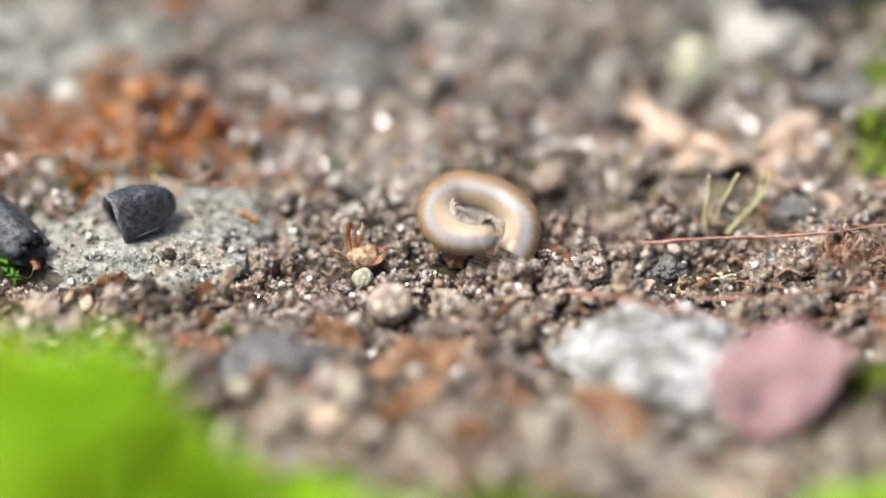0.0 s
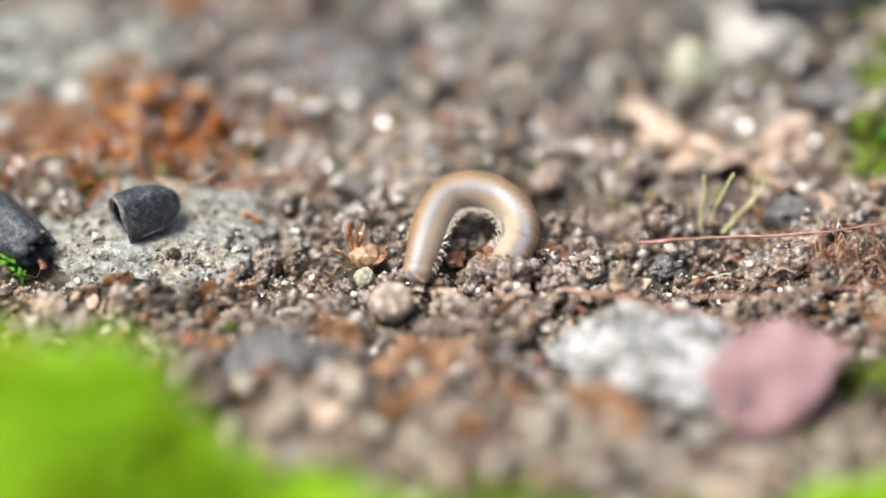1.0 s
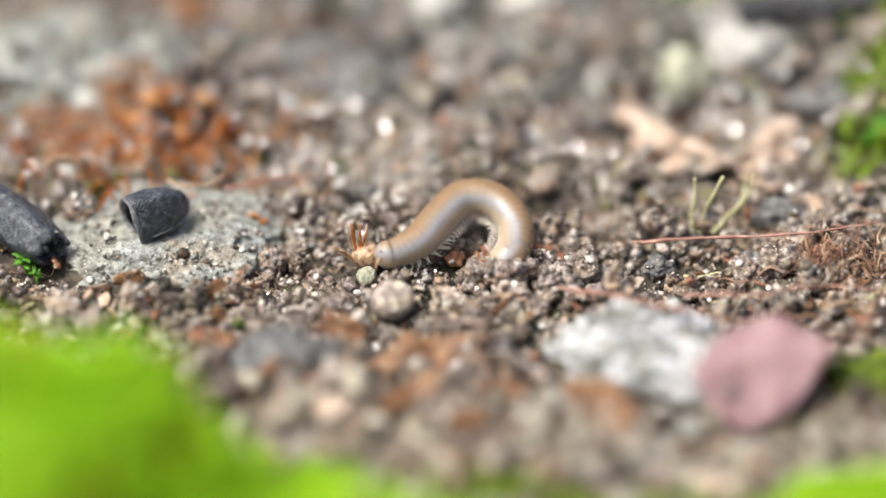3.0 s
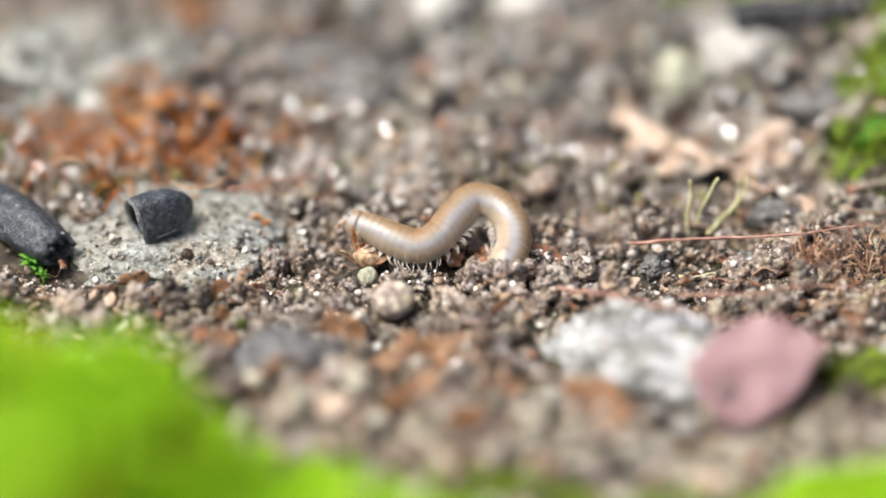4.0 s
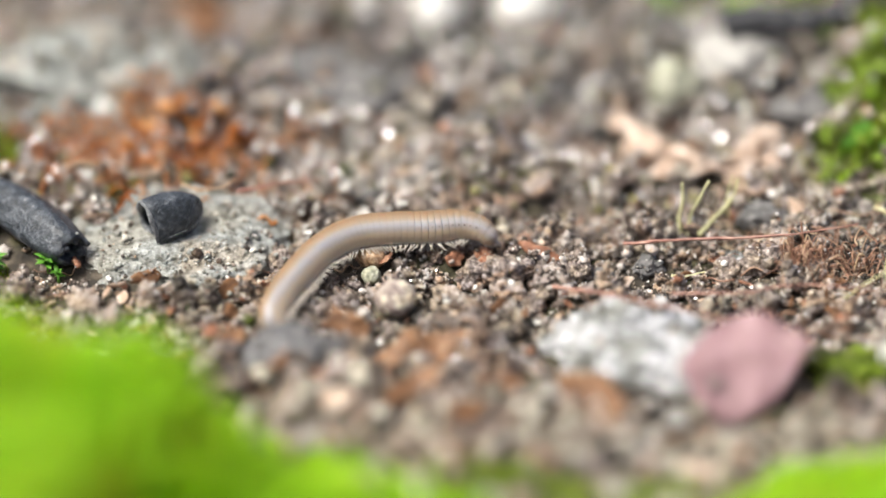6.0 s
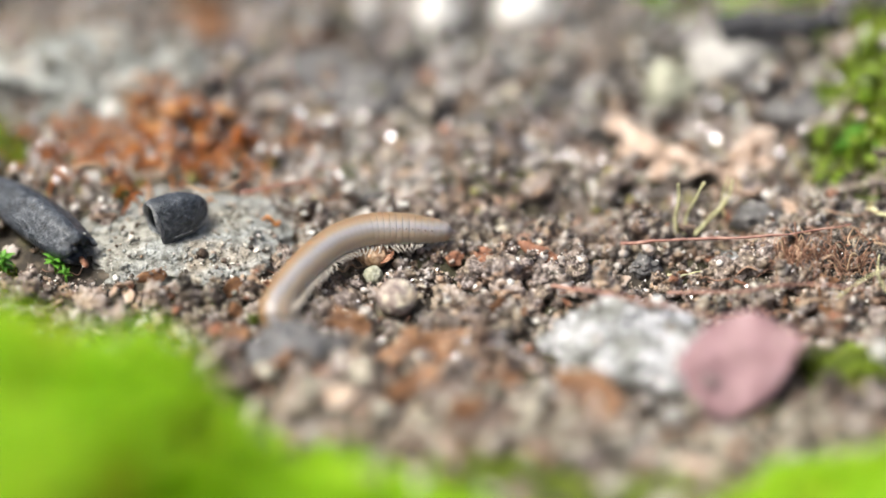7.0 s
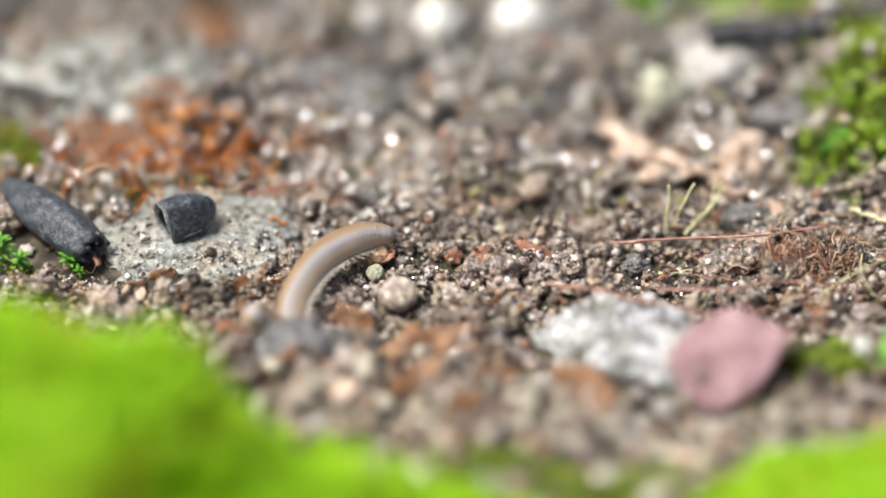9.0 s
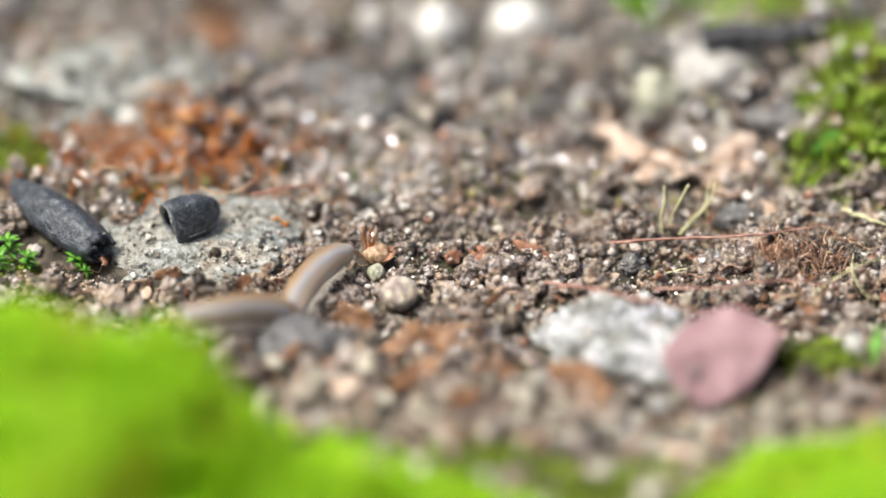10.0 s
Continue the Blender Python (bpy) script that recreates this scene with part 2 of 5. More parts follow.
def shell_material():
    """Millipede rings: tan back, pearly grey flanks, pale belly, by the ring's own height; fine lengthwise grooves."""
    m = bpy.data.materials.new("millipede ring")
    m.use_nodes = True
    nodes, links = m.node_tree.nodes, m.node_tree.links
    b = nodes["Principled BSDF"]
    at = nodes.new("ShaderNodeTexCoord")
    axis = nodes.new("ShaderNodeSeparateXYZ")
    links.new(at.outputs["Object"], axis.inputs["Vector"])
    high = nodes.new("ShaderNodeMapRange")
    high.inputs["From Min"].default_value, high.inputs["From Max"].default_value = -1.1 * MM, 1.1 * MM
    links.new(axis.outputs["Z"], high.inputs["Value"])
    mottle = nodes.new("ShaderNodeTexNoise")
    mottle.inputs["Scale"].default_value, mottle.inputs["Detail"].default_value = 2500, 5
    links.new(at.outputs["Object"], mottle.inputs["Vector"])
    shift = nodes.new("ShaderNodeMath")
    shift.operation, shift.inputs[1].default_value = "MULTIPLY_ADD", 0.12
    links.new(mottle.outputs["Fac"], shift.inputs[0])
    links.new(high.outputs["Result"], shift.inputs[2])
    colour = nodes.new("ShaderNodeValToRGB")
    stops = [(0.08, (0.47, 0.43, 0.39)), (0.22, (0.38, 0.3, 0.225)), (0.44, (0.33, 0.25, 0.178)), (0.56, (0.265, 0.23, 0.214)), (0.68, (0.295, 0.278, 0.29)), (0.79, (0.29, 0.256, 0.238)), (0.88, (0.255, 0.176, 0.112)), (1.02, (0.22, 0.13, 0.06))]
    while len(colour.color_ramp.elements) < len(stops):
        colour.color_ramp.elements.new(0.5)
    for e, (p, c) in zip(colour.color_ramp.elements, stops):
        e.position, e.color = p, (*c, 1)
    links.new(shift.outputs["Value"], colour.inputs["Fac"])
    band = nodes.new("ShaderNodeMapRange")
    band.inputs["From Min"].default_value, band.inputs["From Max"].default_value = -0.23 * MM, -0.12 * MM
    band.inputs["To Min"].default_value, band.inputs["To Max"].default_value = 0.94, 1.02
    links.new(axis.outputs["X"], band.inputs["Value"])
    rim = nodes.new("ShaderNodeMix")
    rim.data_type, rim.blend_type = "RGBA", "MULTIPLY"
    rim.inputs["Factor"].default_value = 1.0
    links.new(colour.outputs["Color"], rim.inputs["A"])
    links.new(band.outputs["Result"], rim.inputs["B"])
    links.new(rim.outputs["Result"], b.inputs["Base Color"])
    groove = nodes.new("ShaderNodeTexNoise")
    groove.inputs["Scale"].default_value, groove.inputs["Detail"].default_value = 7000, 3
    squeeze = nodes.new("ShaderNodeMapping")
    squeeze.inputs["Scale"].default_value = (0.15, 1, 1)
    links.new(at.outputs["Object"], squeeze.inputs["Vector"])
    links.new(squeeze.outputs["Vector"], groove.inputs["Vector"])
    relief = nodes.new("ShaderNodeBump")
    relief.inputs["Strength"].default_value, relief.inputs["Distance"].default_value = 0.25, 0.03 * MM
    links.new(groove.outputs["Fac"], relief.inputs["Height"])
    links.new(relief.outputs["Normal"], b.inputs["Normal"])
    b.inputs["Roughness"].default_value = 0.55
    b.inputs["Specular IOR Level"].default_value = 0.6
    b.inputs["Subsurface Weight"].default_value = 0.5
    b.inputs["Subsurface Radius"].default_value = (0.6 * MM, 0.35 * MM, 0.2 * MM)
    b.inputs["Subsurface Scale"].default_value = 1.0
    b.inputs["Coat Weight"].default_value, b.inputs["Coat Roughness"].default_value = 0.4, 0.36
    return m


RING = shell_material()


# ---- building blocks; all their measures are in mm ----
def lattice(ix, iy, s):
    n = np.sin(ix * 127.1 + iy * 311.7 + s * 74.7) * 43758.5453
    return (n - np.floor(n)) * 2 - 1


def value_noise(x, y, s):
    """Smooth noise from -1 to 1 with cells of one unit."""
    ix, iy = np.floor(x), np.floor(y)
    fx, fy = x - ix, y - iy
    fx, fy = fx * fx * (3 - 2 * fx), fy * fy * (3 - 2 * fy)
    a = lattice(ix, iy, s) * (1 - fx) + lattice(ix + 1, iy, s) * fx
    b = lattice(ix, iy + 1, s) * (1 - fx) + lattice(ix + 1, iy + 1, s) * fx
    return a * (1 - fy) + b * fy


# Swells and hollows of the soil, in mm: x, y, height, width across, width along
SWELLS = [(-27.0, -28.5, 10.4, 8.2, 6.5), (-26, -42, 10.2, 11.5, 9.0), (-17.0, -30, 6.4, 4.8, 6.0), (28, -34, 3.6, 10, 8), (-7, -35, 3.2, 11, 6.5), (-9, -14.5, 1.6, 5.5, 3.0), (-18, 14, 1.8, 6, 5), (3, 7, 0.9, 6, 3), (30, 16, 4.0, 8, 9),
          (3, 2.2, -0.9, 4, 1.6), (7, 4.2, -1.2, 6, 2.0), (-8, -5.5, -0.8, 3, 1.6), (4, -20, 1.0, 8, 4), (6, 34, 3, 12, 6)]


def ground_height(x, y):
    """Height of the soil in mm over the plan in mm."""
    x, y = np.asarray(x, float), np.asarray(y, float)
    h = 0.55 * value_noise(x / 8.3, y / 8.3, 1) + 0.42 * value_noise(x / 2.9, y / 2.9, 2)
    h = h + 0.3 * value_noise(x / 1.15, y / 1.15, 3) + 0.13 * value_noise(x / 0.45, y / 0.45, 4)
    for cx, cy, up, wx, wy in SWELLS:
        h = h + up * np.exp(-((x - cx) / wx) ** 2 - ((y - cy) / wy) ** 2)
    return h


def finish(bm, material, smooth=True):
    """A mesh in metres from a bmesh in mm."""
    me = bpy.data.meshes.new("shape")
    bmesh.ops.scale(bm, vec=(MM, MM, MM), verts=bm.verts)
    bm.to_mesh(me)
    bm.free()
    if smooth:
        me.polygons.foreach_set("use_smooth", [True] * len(me.polygons))
    me.materials.append(material)
    return me


GRID = 0.1
TOP_X, TOP_Y = -40.0, -58.0
_gx, _gy = np.meshgrid(np.arange(TOP_X, 40, GRID), np.arange(TOP_Y, 46, GRID))
TOP = ground_height(_gx, _gy)
BARE = TOP.copy()
TAKEN = np.zeros(TOP.shape, np.int8)


def pile(x, y, z, rx, ry):
    """Note that a rounded body tops out at z over (x, y), so that later grains come to rest on it."""
    i0, i1 = int((x - rx - TOP_X) / GRID), int((x + rx - TOP_X) / GRID) + 1
    j0, j1 = int((y - ry - TOP_Y) / GRID), int((y + ry - TOP_Y) / GRID) + 1
    if i0 < 0 or j0 < 0 or i1 >= TOP.shape[1] or j1 >= TOP.shape[0]:
        return
    dx, dy = (_gx[j0:j1, i0:i1] - x) / rx, (_gy[j0:j1, i0:i1] - y) / ry
    d = 1 - dx * dx - dy * dy
    cap = z[0] + (z[1] - z[0]) * np.sqrt(np.maximum(d, 0))
    TOP[j0:j1, i0:i1] = np.where(d > 0, np.maximum(TOP[j0:j1, i0:i1], cap), TOP[j0:j1, i0:i1])


def bury(ob, reach=2, clean=False):
    """Keep later crumbs off a finished thing; only dust may rest on it."""
    bpy.context.view_layer.update()
    for o in (ob, *ob.children_recursive):
        if o.type == "MESH":
            co = np.empty(len(o.data.vertices) * 3)
            o.data.vertices.foreach_get("co", co)
            m = np.array(o.matrix_world)
            co = (co.reshape(-1, 3) @ m[:3, :3].T + m[:3, 3]) / MM
            i, j = ((co[:, 0] - TOP_X) / GRID).astype(int), ((co[:, 1] - TOP_Y) / GRID).astype(int)
            ok = (i > 0) & (j > 0) & (i < TOP.shape[1] - 1) & (j < TOP.shape[0] - 1)
            for di in (0, 1):
                for dj in (0, 1):
                    np.maximum.at(TOP, (j[ok] + dj, i[ok] + di), co[ok, 2])
            ok &= (i > reach) & (j > reach) & (i < TOP.shape[1] - reach - 1) & (j < TOP.shape[0] - reach - 1)
            for di in range(-reach, reach + 1):
                for dj in range(-reach, reach + 1):
                    TAKEN[j[ok] + dj, i[ok] + di] = 2 if clean else 1
    return ob


def taken(x, y):
    i, j = np.clip(((x - TOP_X) / GRID).astype(int), 0, TOP.shape[1] - 1), np.clip(((y - TOP_Y) / GRID).astype(int), 0, TOP.shape[0] - 1)
    return TAKEN[j, i]


def soil_at(x, y):
    """Height of the bare soil, quickly, from the grid."""
    i, j = int((x - TOP_X) / GRID + 0.5), int((y - TOP_Y) / GRID + 0.5)
    return float(BARE[min(max(j, 0), BARE.shape[0] - 1), min(max(i, 0), BARE.shape[1] - 1)])


def top_at(x, y):
    i, j = np.clip(((x - TOP_X) / GRID).astype(int), 0, TOP.shape[1] - 1), np.clip(((y - TOP_Y) / GRID).astype(int), 0, TOP.shape[0] - 1)
    return TOP[j, i]


def part(name, bm, material, parent, label="", smooth=True):
    ob = new(name, finish(bm, material, smooth))
    ob.parent = parent
    if label:
        tagged(ob, label)
    return ob


def thing(name, bm, material, place, label, category, group="", kind="", turn=(0, 0, 0), smooth=True):
    """A top-level thing: one mesh, or an Empty where bm is None, with its base at place."""
    ob = new(name, finish(bm, material, smooth) if bm else None)
    ob.matrix_world = pose(place[0] * MM, place[1] * MM, place[2] * MM, *turn)
    return tagged(ob, label, category, group, kind)


def lump(bm, at, radii, seed, rough=0.25, detail=3, size=1.0, turn=(0, 0, 0), flat=0.0, fine=0.0):
    """A rough stone-like body, added to bm."""
    made = bmesh.ops.create_icosphere(bm, subdivisions=detail, radius=1.0)["verts"]
    spin = Euler([radians(a) for a in turn]).to_matrix()
    off = Vector((seed * 3.17, seed * 1.73, seed * 0.91))
    for v in made:
        n = v.co.normalized()
        k = 1 + rough * (noise.noise(n * 1.3 * size + off) + 0.5 * noise.noise(n * 3.1 * size + off))
        k += rough * 0.35 * (0.5 - noise.voronoi(n * 2.2 * size + off)[0][0])
        if fine:
            k += fine * (noise.noise(n * 9 * size + off) + 0.6 * noise.noise(n * 21 * size + off))
        p = n * k
        if flat:
            p.z = max(p.z, -flat)
        v.co = Vector(at) + spin @ Vector((p.x * radii[0], p.y * radii[1], p.z * radii[2]))
    return made


def smoothed(points, steps):
    """A Catmull-Rom line through points."""
    p = [Vector(q) for q in points]
    p = [2 * p[0] - p[1]] + p + [2 * p[-1] - p[-2]]
    out = []
    for i in range(1, len(p) - 2):
        for s in range(steps):
            t = s / steps
            out.append(0.5 * (2 * p[i] + (p[i + 1] - p[i - 1]) * t + (2 * p[i - 1] - 5 * p[i] + 4 * p[i + 1] - p[i + 2]) * t * t
                              + (3 * p[i] - p[i - 1] - 3 * p[i + 1] + p[i + 2]) * t ** 3))
    return out + [p[-2]]


def tube(bm, points, radius, sides=6, steps=6, tip=0.3, wide=1.0, wobble=0.0, seed=0):
    """A tapering strand through points; wide flattens it into a strip."""
    line = smoothed(points, steps)
    last, rings = None, []
    for i, p in enumerate(line):
        along = (line[min(i + 1, len(line) - 1)] - line[max(i - 1, 0)]).normalized()
        side = along.cross(Vector((0, 0, 1)) if last is None else last)
        side = side.normalized() if side.length > 1e-6 else Vector((1, 0, 0))
        up = side.cross(along).normalized()
        last = up
        f = i / (len(line) - 1)
        r = radius * (1 - (1 - tip) * f) * (1 + wobble * noise.noise(Vector((f * 9, seed, 0))))
        rings.append([bm.verts.new(p + side * (r * wide * math.cos(a)) + up * (r * math.sin(a))) for a in [k * math.tau / sides for k in range(sides)]])
    for a, b in zip(rings, rings[1:]):
        for k in range(sides):
            bm.faces.new((a[k], a[(k + 1) % sides], b[(k + 1) % sides], b[k]))
    bm.faces.new(rings[0][::-1])
    bm.faces.new(rings[-1])


def sheet(bm, outline, thick, curl, seed, rough=0.3, rings=7):
    """A thin, curved and crinkled leaf blade in the xy plane, from a rim of (x, y) points; curl lifts its edges."""
    n = len(outline)
    for side in (1, -1):
        rows = []
        for j in range(rings + 1):
            f = j / rings
            row = []
            for x, y in outline:
                px, py = x * f, y * f
                z = curl[0] * px * px + curl[1] * py * py + curl[2] * px * py + rough * noise.noise(Vector((px * 0.45, py * 0.45, seed)))
                z += rough * 0.3 * noise.noise(Vector((px * 1.4, py * 1.4, seed + 5)))
                row.append(bm.verts.new((px, py, z + side * thick * 0.5 * (1 - 0.7 * f ** 4))))
                if j == 0:
                    row = row * n
                    break
            rows.append(row)
        for a, b in zip(rows, rows[1:]):
            for k in range(n):
                ring = [a[k], b[k], b[(k + 1) % n], a[(k + 1) % n]]
                ring = list(dict.fromkeys(ring))
                bm.faces.new(ring if side > 0 else ring[::-1])
        if side > 0:
            top = rows[-1]
        else:
            for k in range(n):
                bm.faces.new((top[k], rows[-1][k], rows[-1][(k + 1) % n], top[(k + 1) % n]))


def rounded(corners, steps=5):
    """A softly cornered closed rim through corners (x, y)."""
    n = len(corners)
    out = []
    for i in range(n):
        a, b, c, d = (Vector(corners[(i + k) % n]) for k in (-1, 0, 1, 2))
        for s in range(steps):
            t = s / steps
            out.append(tuple(0.5 * (2 * b + (c - a) * t + (2 * a - 5 * b + 4 * c - d) * t * t + (3 * b - a - 3 * c + d) * t ** 3)))
    return out


def grains(name, label, count, box, sizes, material, seed, detail=2, where=None, dust=0.0, sink=0.15, squash=0.75, rough=0.3, facets=False, single=0):
    """Very many soil grains as one mesh: count in the plan box (x0, x1, y0, y1), sizes from and to as radii in mm.
    The largest few (single) in the strip of soil round the millipede become things of their own."""
    rng = np.random.default_rng(seed)
    shapes = []
    for k in range(7):
        bm = bmesh.new()
        lump(bm, (0, 0, 0), (1, 1, 1), seed + k * 1.37, rough, detail, 1.1, fine=0.1 if detail > 2 else 0)
        bm.verts.ensure_lookup_table()
        shapes.append((np.array([v.co[:] for v in bm.verts]), np.array([[v.index for v in f.verts] for f in bm.faces])))
        bm.free()
    x, y = rng.uniform(box[0], box[1], count), rng.uniform(box[2], box[3], count)
    free = np.array([1.0, dust, 0.0])[taken(x, y)] > rng.uniform(0, 1, count)
    x, y = x[free], y[free]
    count = len(x)
    if where is not None:
        keep = rng.uniform(0, 1, count) < where(x, y)
        x, y = x[keep], y[keep]
    n = len(x)
    r = sizes[0] * (sizes[1] / sizes[0]) ** (rng.uniform(0, 1, n) ** 2.2)
    spin = rng.uniform(0, math.tau, n)
    tilt = rng.uniform(-0.7, 0.7, n)
    rx, ry, rz = r * rng.uniform(0.75, 1.3, n), r * rng.uniform(0.75, 1.3, n), r * squash * rng.uniform(0.75, 1.25, n)
    z, most = np.zeros(n), ground_height(x, y) + 3.2
    cx, cy = np.clip(((x - TOP_X) / GRID).astype(int), 0, TOP.shape[1] - 1), np.clip(((y - TOP_Y) / GRID).astype(int), 0, TOP.shape[0] - 1)
    for i in np.argsort(-r):
        z[i] = min(TOP[cy[i], cx[i]], most[i]) + rz[i] * (1 - 2 * sink)
        pile(x[i], y[i], (z[i], z[i] + rz[i]), rx[i], ry[i])
    apart = set()
    if single:
        strip = np.nonzero((np.abs(x) < 27) & (y > -10) & (y < 7))[0]
        apart = set(strip[np.argsort(-r[strip])][:single].tolist())
        shared = []
        for co, fa in shapes:
            me = bpy.data.meshes.new("crumb")
            me.from_pydata((co * MM).tolist(), [], fa.tolist())
            me.polygons.foreach_set("use_smooth", [True] * len(me.polygons))
            me.materials.append(material)
            shared.append(me)
        for i in sorted(apart):
            ob = new("soil_crumb", shared[i % 7])
            ob.matrix_world = Matrix.LocRotScale((x[i] * MM, y[i] * MM, z[i] * MM), Euler((0, -tilt[i], spin[i])), (rx[i], ry[i], rz[i]))
            tagged(ob, "knobbly " + label.replace("crumbs", "crumb") + " lying on the ground", "soil", "loose " + label)
    verts, faces, base = [], [], 0
    for i in range(n):
        if i in apart:
            continue
        co, fa = shapes[i % 7]
        p = co * (rx[i], ry[i], rz[i])
        ct, st, cs, ss = math.cos(tilt[i]), math.sin(tilt[i]), math.cos(spin[i]), math.sin(spin[i])
        px, pz = p[:, 0] * ct - p[:, 2] * st, p[:, 0] * st + p[:, 2] * ct
        verts.append(np.stack([px * cs - p[:, 1] * ss + x[i], px * ss + p[:, 1] * cs + y[i], pz + z[i]], 1))
        faces.append(fa + base)
        base += len(co)
    verts, faces = np.concatenate(verts) * MM, np.concatenate(faces)
    me = bpy.data.meshes.new("grains")
    me.vertices.add(len(verts))
    me.vertices.foreach_set("co", verts.ravel())
    me.loops.add(len(faces) * 3)
    me.loops.foreach_set("vertex_index", faces.ravel().astype(np.int32))
    me.polygons.add(len(faces))
    me.polygons.foreach_set("loop_start", np.arange(0, len(faces) * 3, 3, dtype=np.int32))
    me.polygons.foreach_set("use_smooth", np.full(len(faces), not facets))
    me.update()
    me.validate()
    me.materials.append(material)
    return tagged(new(name, me), label, "soil", "", "stuff")


# ---- the ground: one sheet, fine where it is seen close, running out to the horizon ----
def make_ground():
    def lines(lo, hi, step):
        fine = np.arange(lo, hi + step, step)
        out = [hi + step]
        while out[-1] < 6e4:
            out.append(out[-1] + (out[-1] - hi) * 0.6 + step)
        out = np.array(out)
        return np.concatenate([(lo - (out - hi))[::-1], fine, out])
    xs, ys = lines(-40, 40, 0.25), lines(-58, 44, 0.25)
    gx, gy = np.meshgrid(xs, ys)
    gz = ground_height(gx, gy)
    far = np.maximum(np.abs(gx), np.abs(gy))
    gz = np.where(far > 400, gz * 400 / np.maximum(far, 1), gz)
    nx, ny = len(xs), len(ys)
    co = np.stack([gx, gy, gz], -1).reshape(-1, 3) * MM
    i = np.arange(nx * ny).reshape(ny, nx)
    quads = np.stack([i[:-1, :-1], i[:-1, 1:], i[1:, 1:], i[1:, :-1]], -1).reshape(-1, 4)
    me = bpy.data.meshes.new("ground")
    me.vertices.add(len(co))
    me.vertices.foreach_set("co", co.ravel())
    me.loops.add(len(quads) * 4)
    me.loops.foreach_set("vertex_index", quads.ravel().astype(np.int32))
    me.polygons.add(len(quads))
    me.polygons.foreach_set("loop_start", np.arange(0, len(quads) * 4, 4, dtype=np.int32))
    me.polygons.foreach_set("use_smooth", np.ones(len(quads), bool))
    me.update()
    me.materials.append(SOIL)
    tagged(new("ground", me), "dark brown crumbly garden soil", "ground", "", "structure")


make_ground()


# ---- stones ----
def stone(name, place, radii, seed, material, label, category="stone", rough=0.25, detail=4, turn=(0, 0, 0), group="", flat=0.6, fine=0.03):
    bm = bmesh.new()
    lump(bm, (0, 0, 0), radii, seed, rough, detail, 1.0, turn, flat, fine)
    return bury(thing(name, bm, material, place, label, category, group), 2, category == "pebble")


stone("flat_stone", (-16.53, 0.61, -0.04), (6.4, 5.2, 1.4), 3, GREYROCK, "light grey weathered stone sunk in soil under the husks", rough=0.3, detail=6, flat=0.5, fine=0.035)
stone("white_stone", (12.3, -12.6, 0.35), (6.0, 4.6, 2.2), 8, WHITEROCK, "white and grey quartz stone lying on the soil", rough=0.42, detail=6, turn=(8, 2, -10), fine=0.07)
stone("dark_stone", (-9.3, -13.5, 0.5), (2.9, 2.1, 2.2), 12, BLUEROCK, "blue grey rough stone on the soil", rough=0.45, detail=5, fine=0.06)
stone("round_pebble", (-2.93, -6.55, 0.68), (1.3, 1.25, 1.22), 21, PEBBLE, "round mottled cream pebble lying among crumbs", "pebble", 0.11, 5, fine=0.03, flat=0.8)
stone("small_pebble", (-4.43, -3.45, 0.25), (0.62, 0.6, 0.62), 24, GREENPEB, "small greenish white pebble beside the round one", "pebble", 0.22, 4, fine=0.035, flat=0.7)
stone("pale_boulder", (18.91, 17.6, 2.1), (2.8, 2.5, 2.3), 31, PALEROCK, "pale cream rounded stone behind the sprouts", rough=0.3, fine=0.05)
stone("dark_stone", (23.04, 12.63, 1.92), (2.2, 1.6, 1.2), 45, SLATE, "small dark stone beside moss")
# These two lumps are added; their dark colour stands in for a shaded gap.
stone("dark_stone", (-7.97, 19.42, 0.34), (3.0, 2.4, 1.0), 47, SLATE, "flat dark lump added for a dark gap in the soil")
stone("dark_stone", (-4.74, 16.54, 0.56), (3.0, 2.2, 1.5), 49, SLATE, "dark grey lump added for a dark gap behind the litter", rough=0.4)
stone("pale_stone", (14.72, 16.34, 0.5), (1.8, 1.6, 2.6), 33, GREENPEB, "pale greenish stone behind the litter", rough=0.35, fine=0.05)
stone("grey_slab", (-21.88, 16.38, 1.52), (6.6, 4.4, 1.8), 36, SLABROCK, "pale grey rough stone at the back", rough=0.5, detail=5, fine=0.08)
stone("white_chip", (-0.30, 23.0, 1.2), (1.7, 1.5, 2.9), 38, CHALK, "white upright stone chip at the back")
stone("white_chip", (5.41, 25.17, 1.24), (1.8, 1.4, 1.9), 39, CHALK, "white stone chip far at the back")
stone("grey_chip", (20.11, 2.56, 0.57), (1.5, 1.0, 0.8), 41, SLATE, "grey stone chip under the fibres", rough=0.35)
stone("glassy_chip", (18.37, -1.50, -0.08), (0.9, 0.7, 0.7), 43, WHITEROCK, "glassy white stone chip among fibres", rough=0.4)

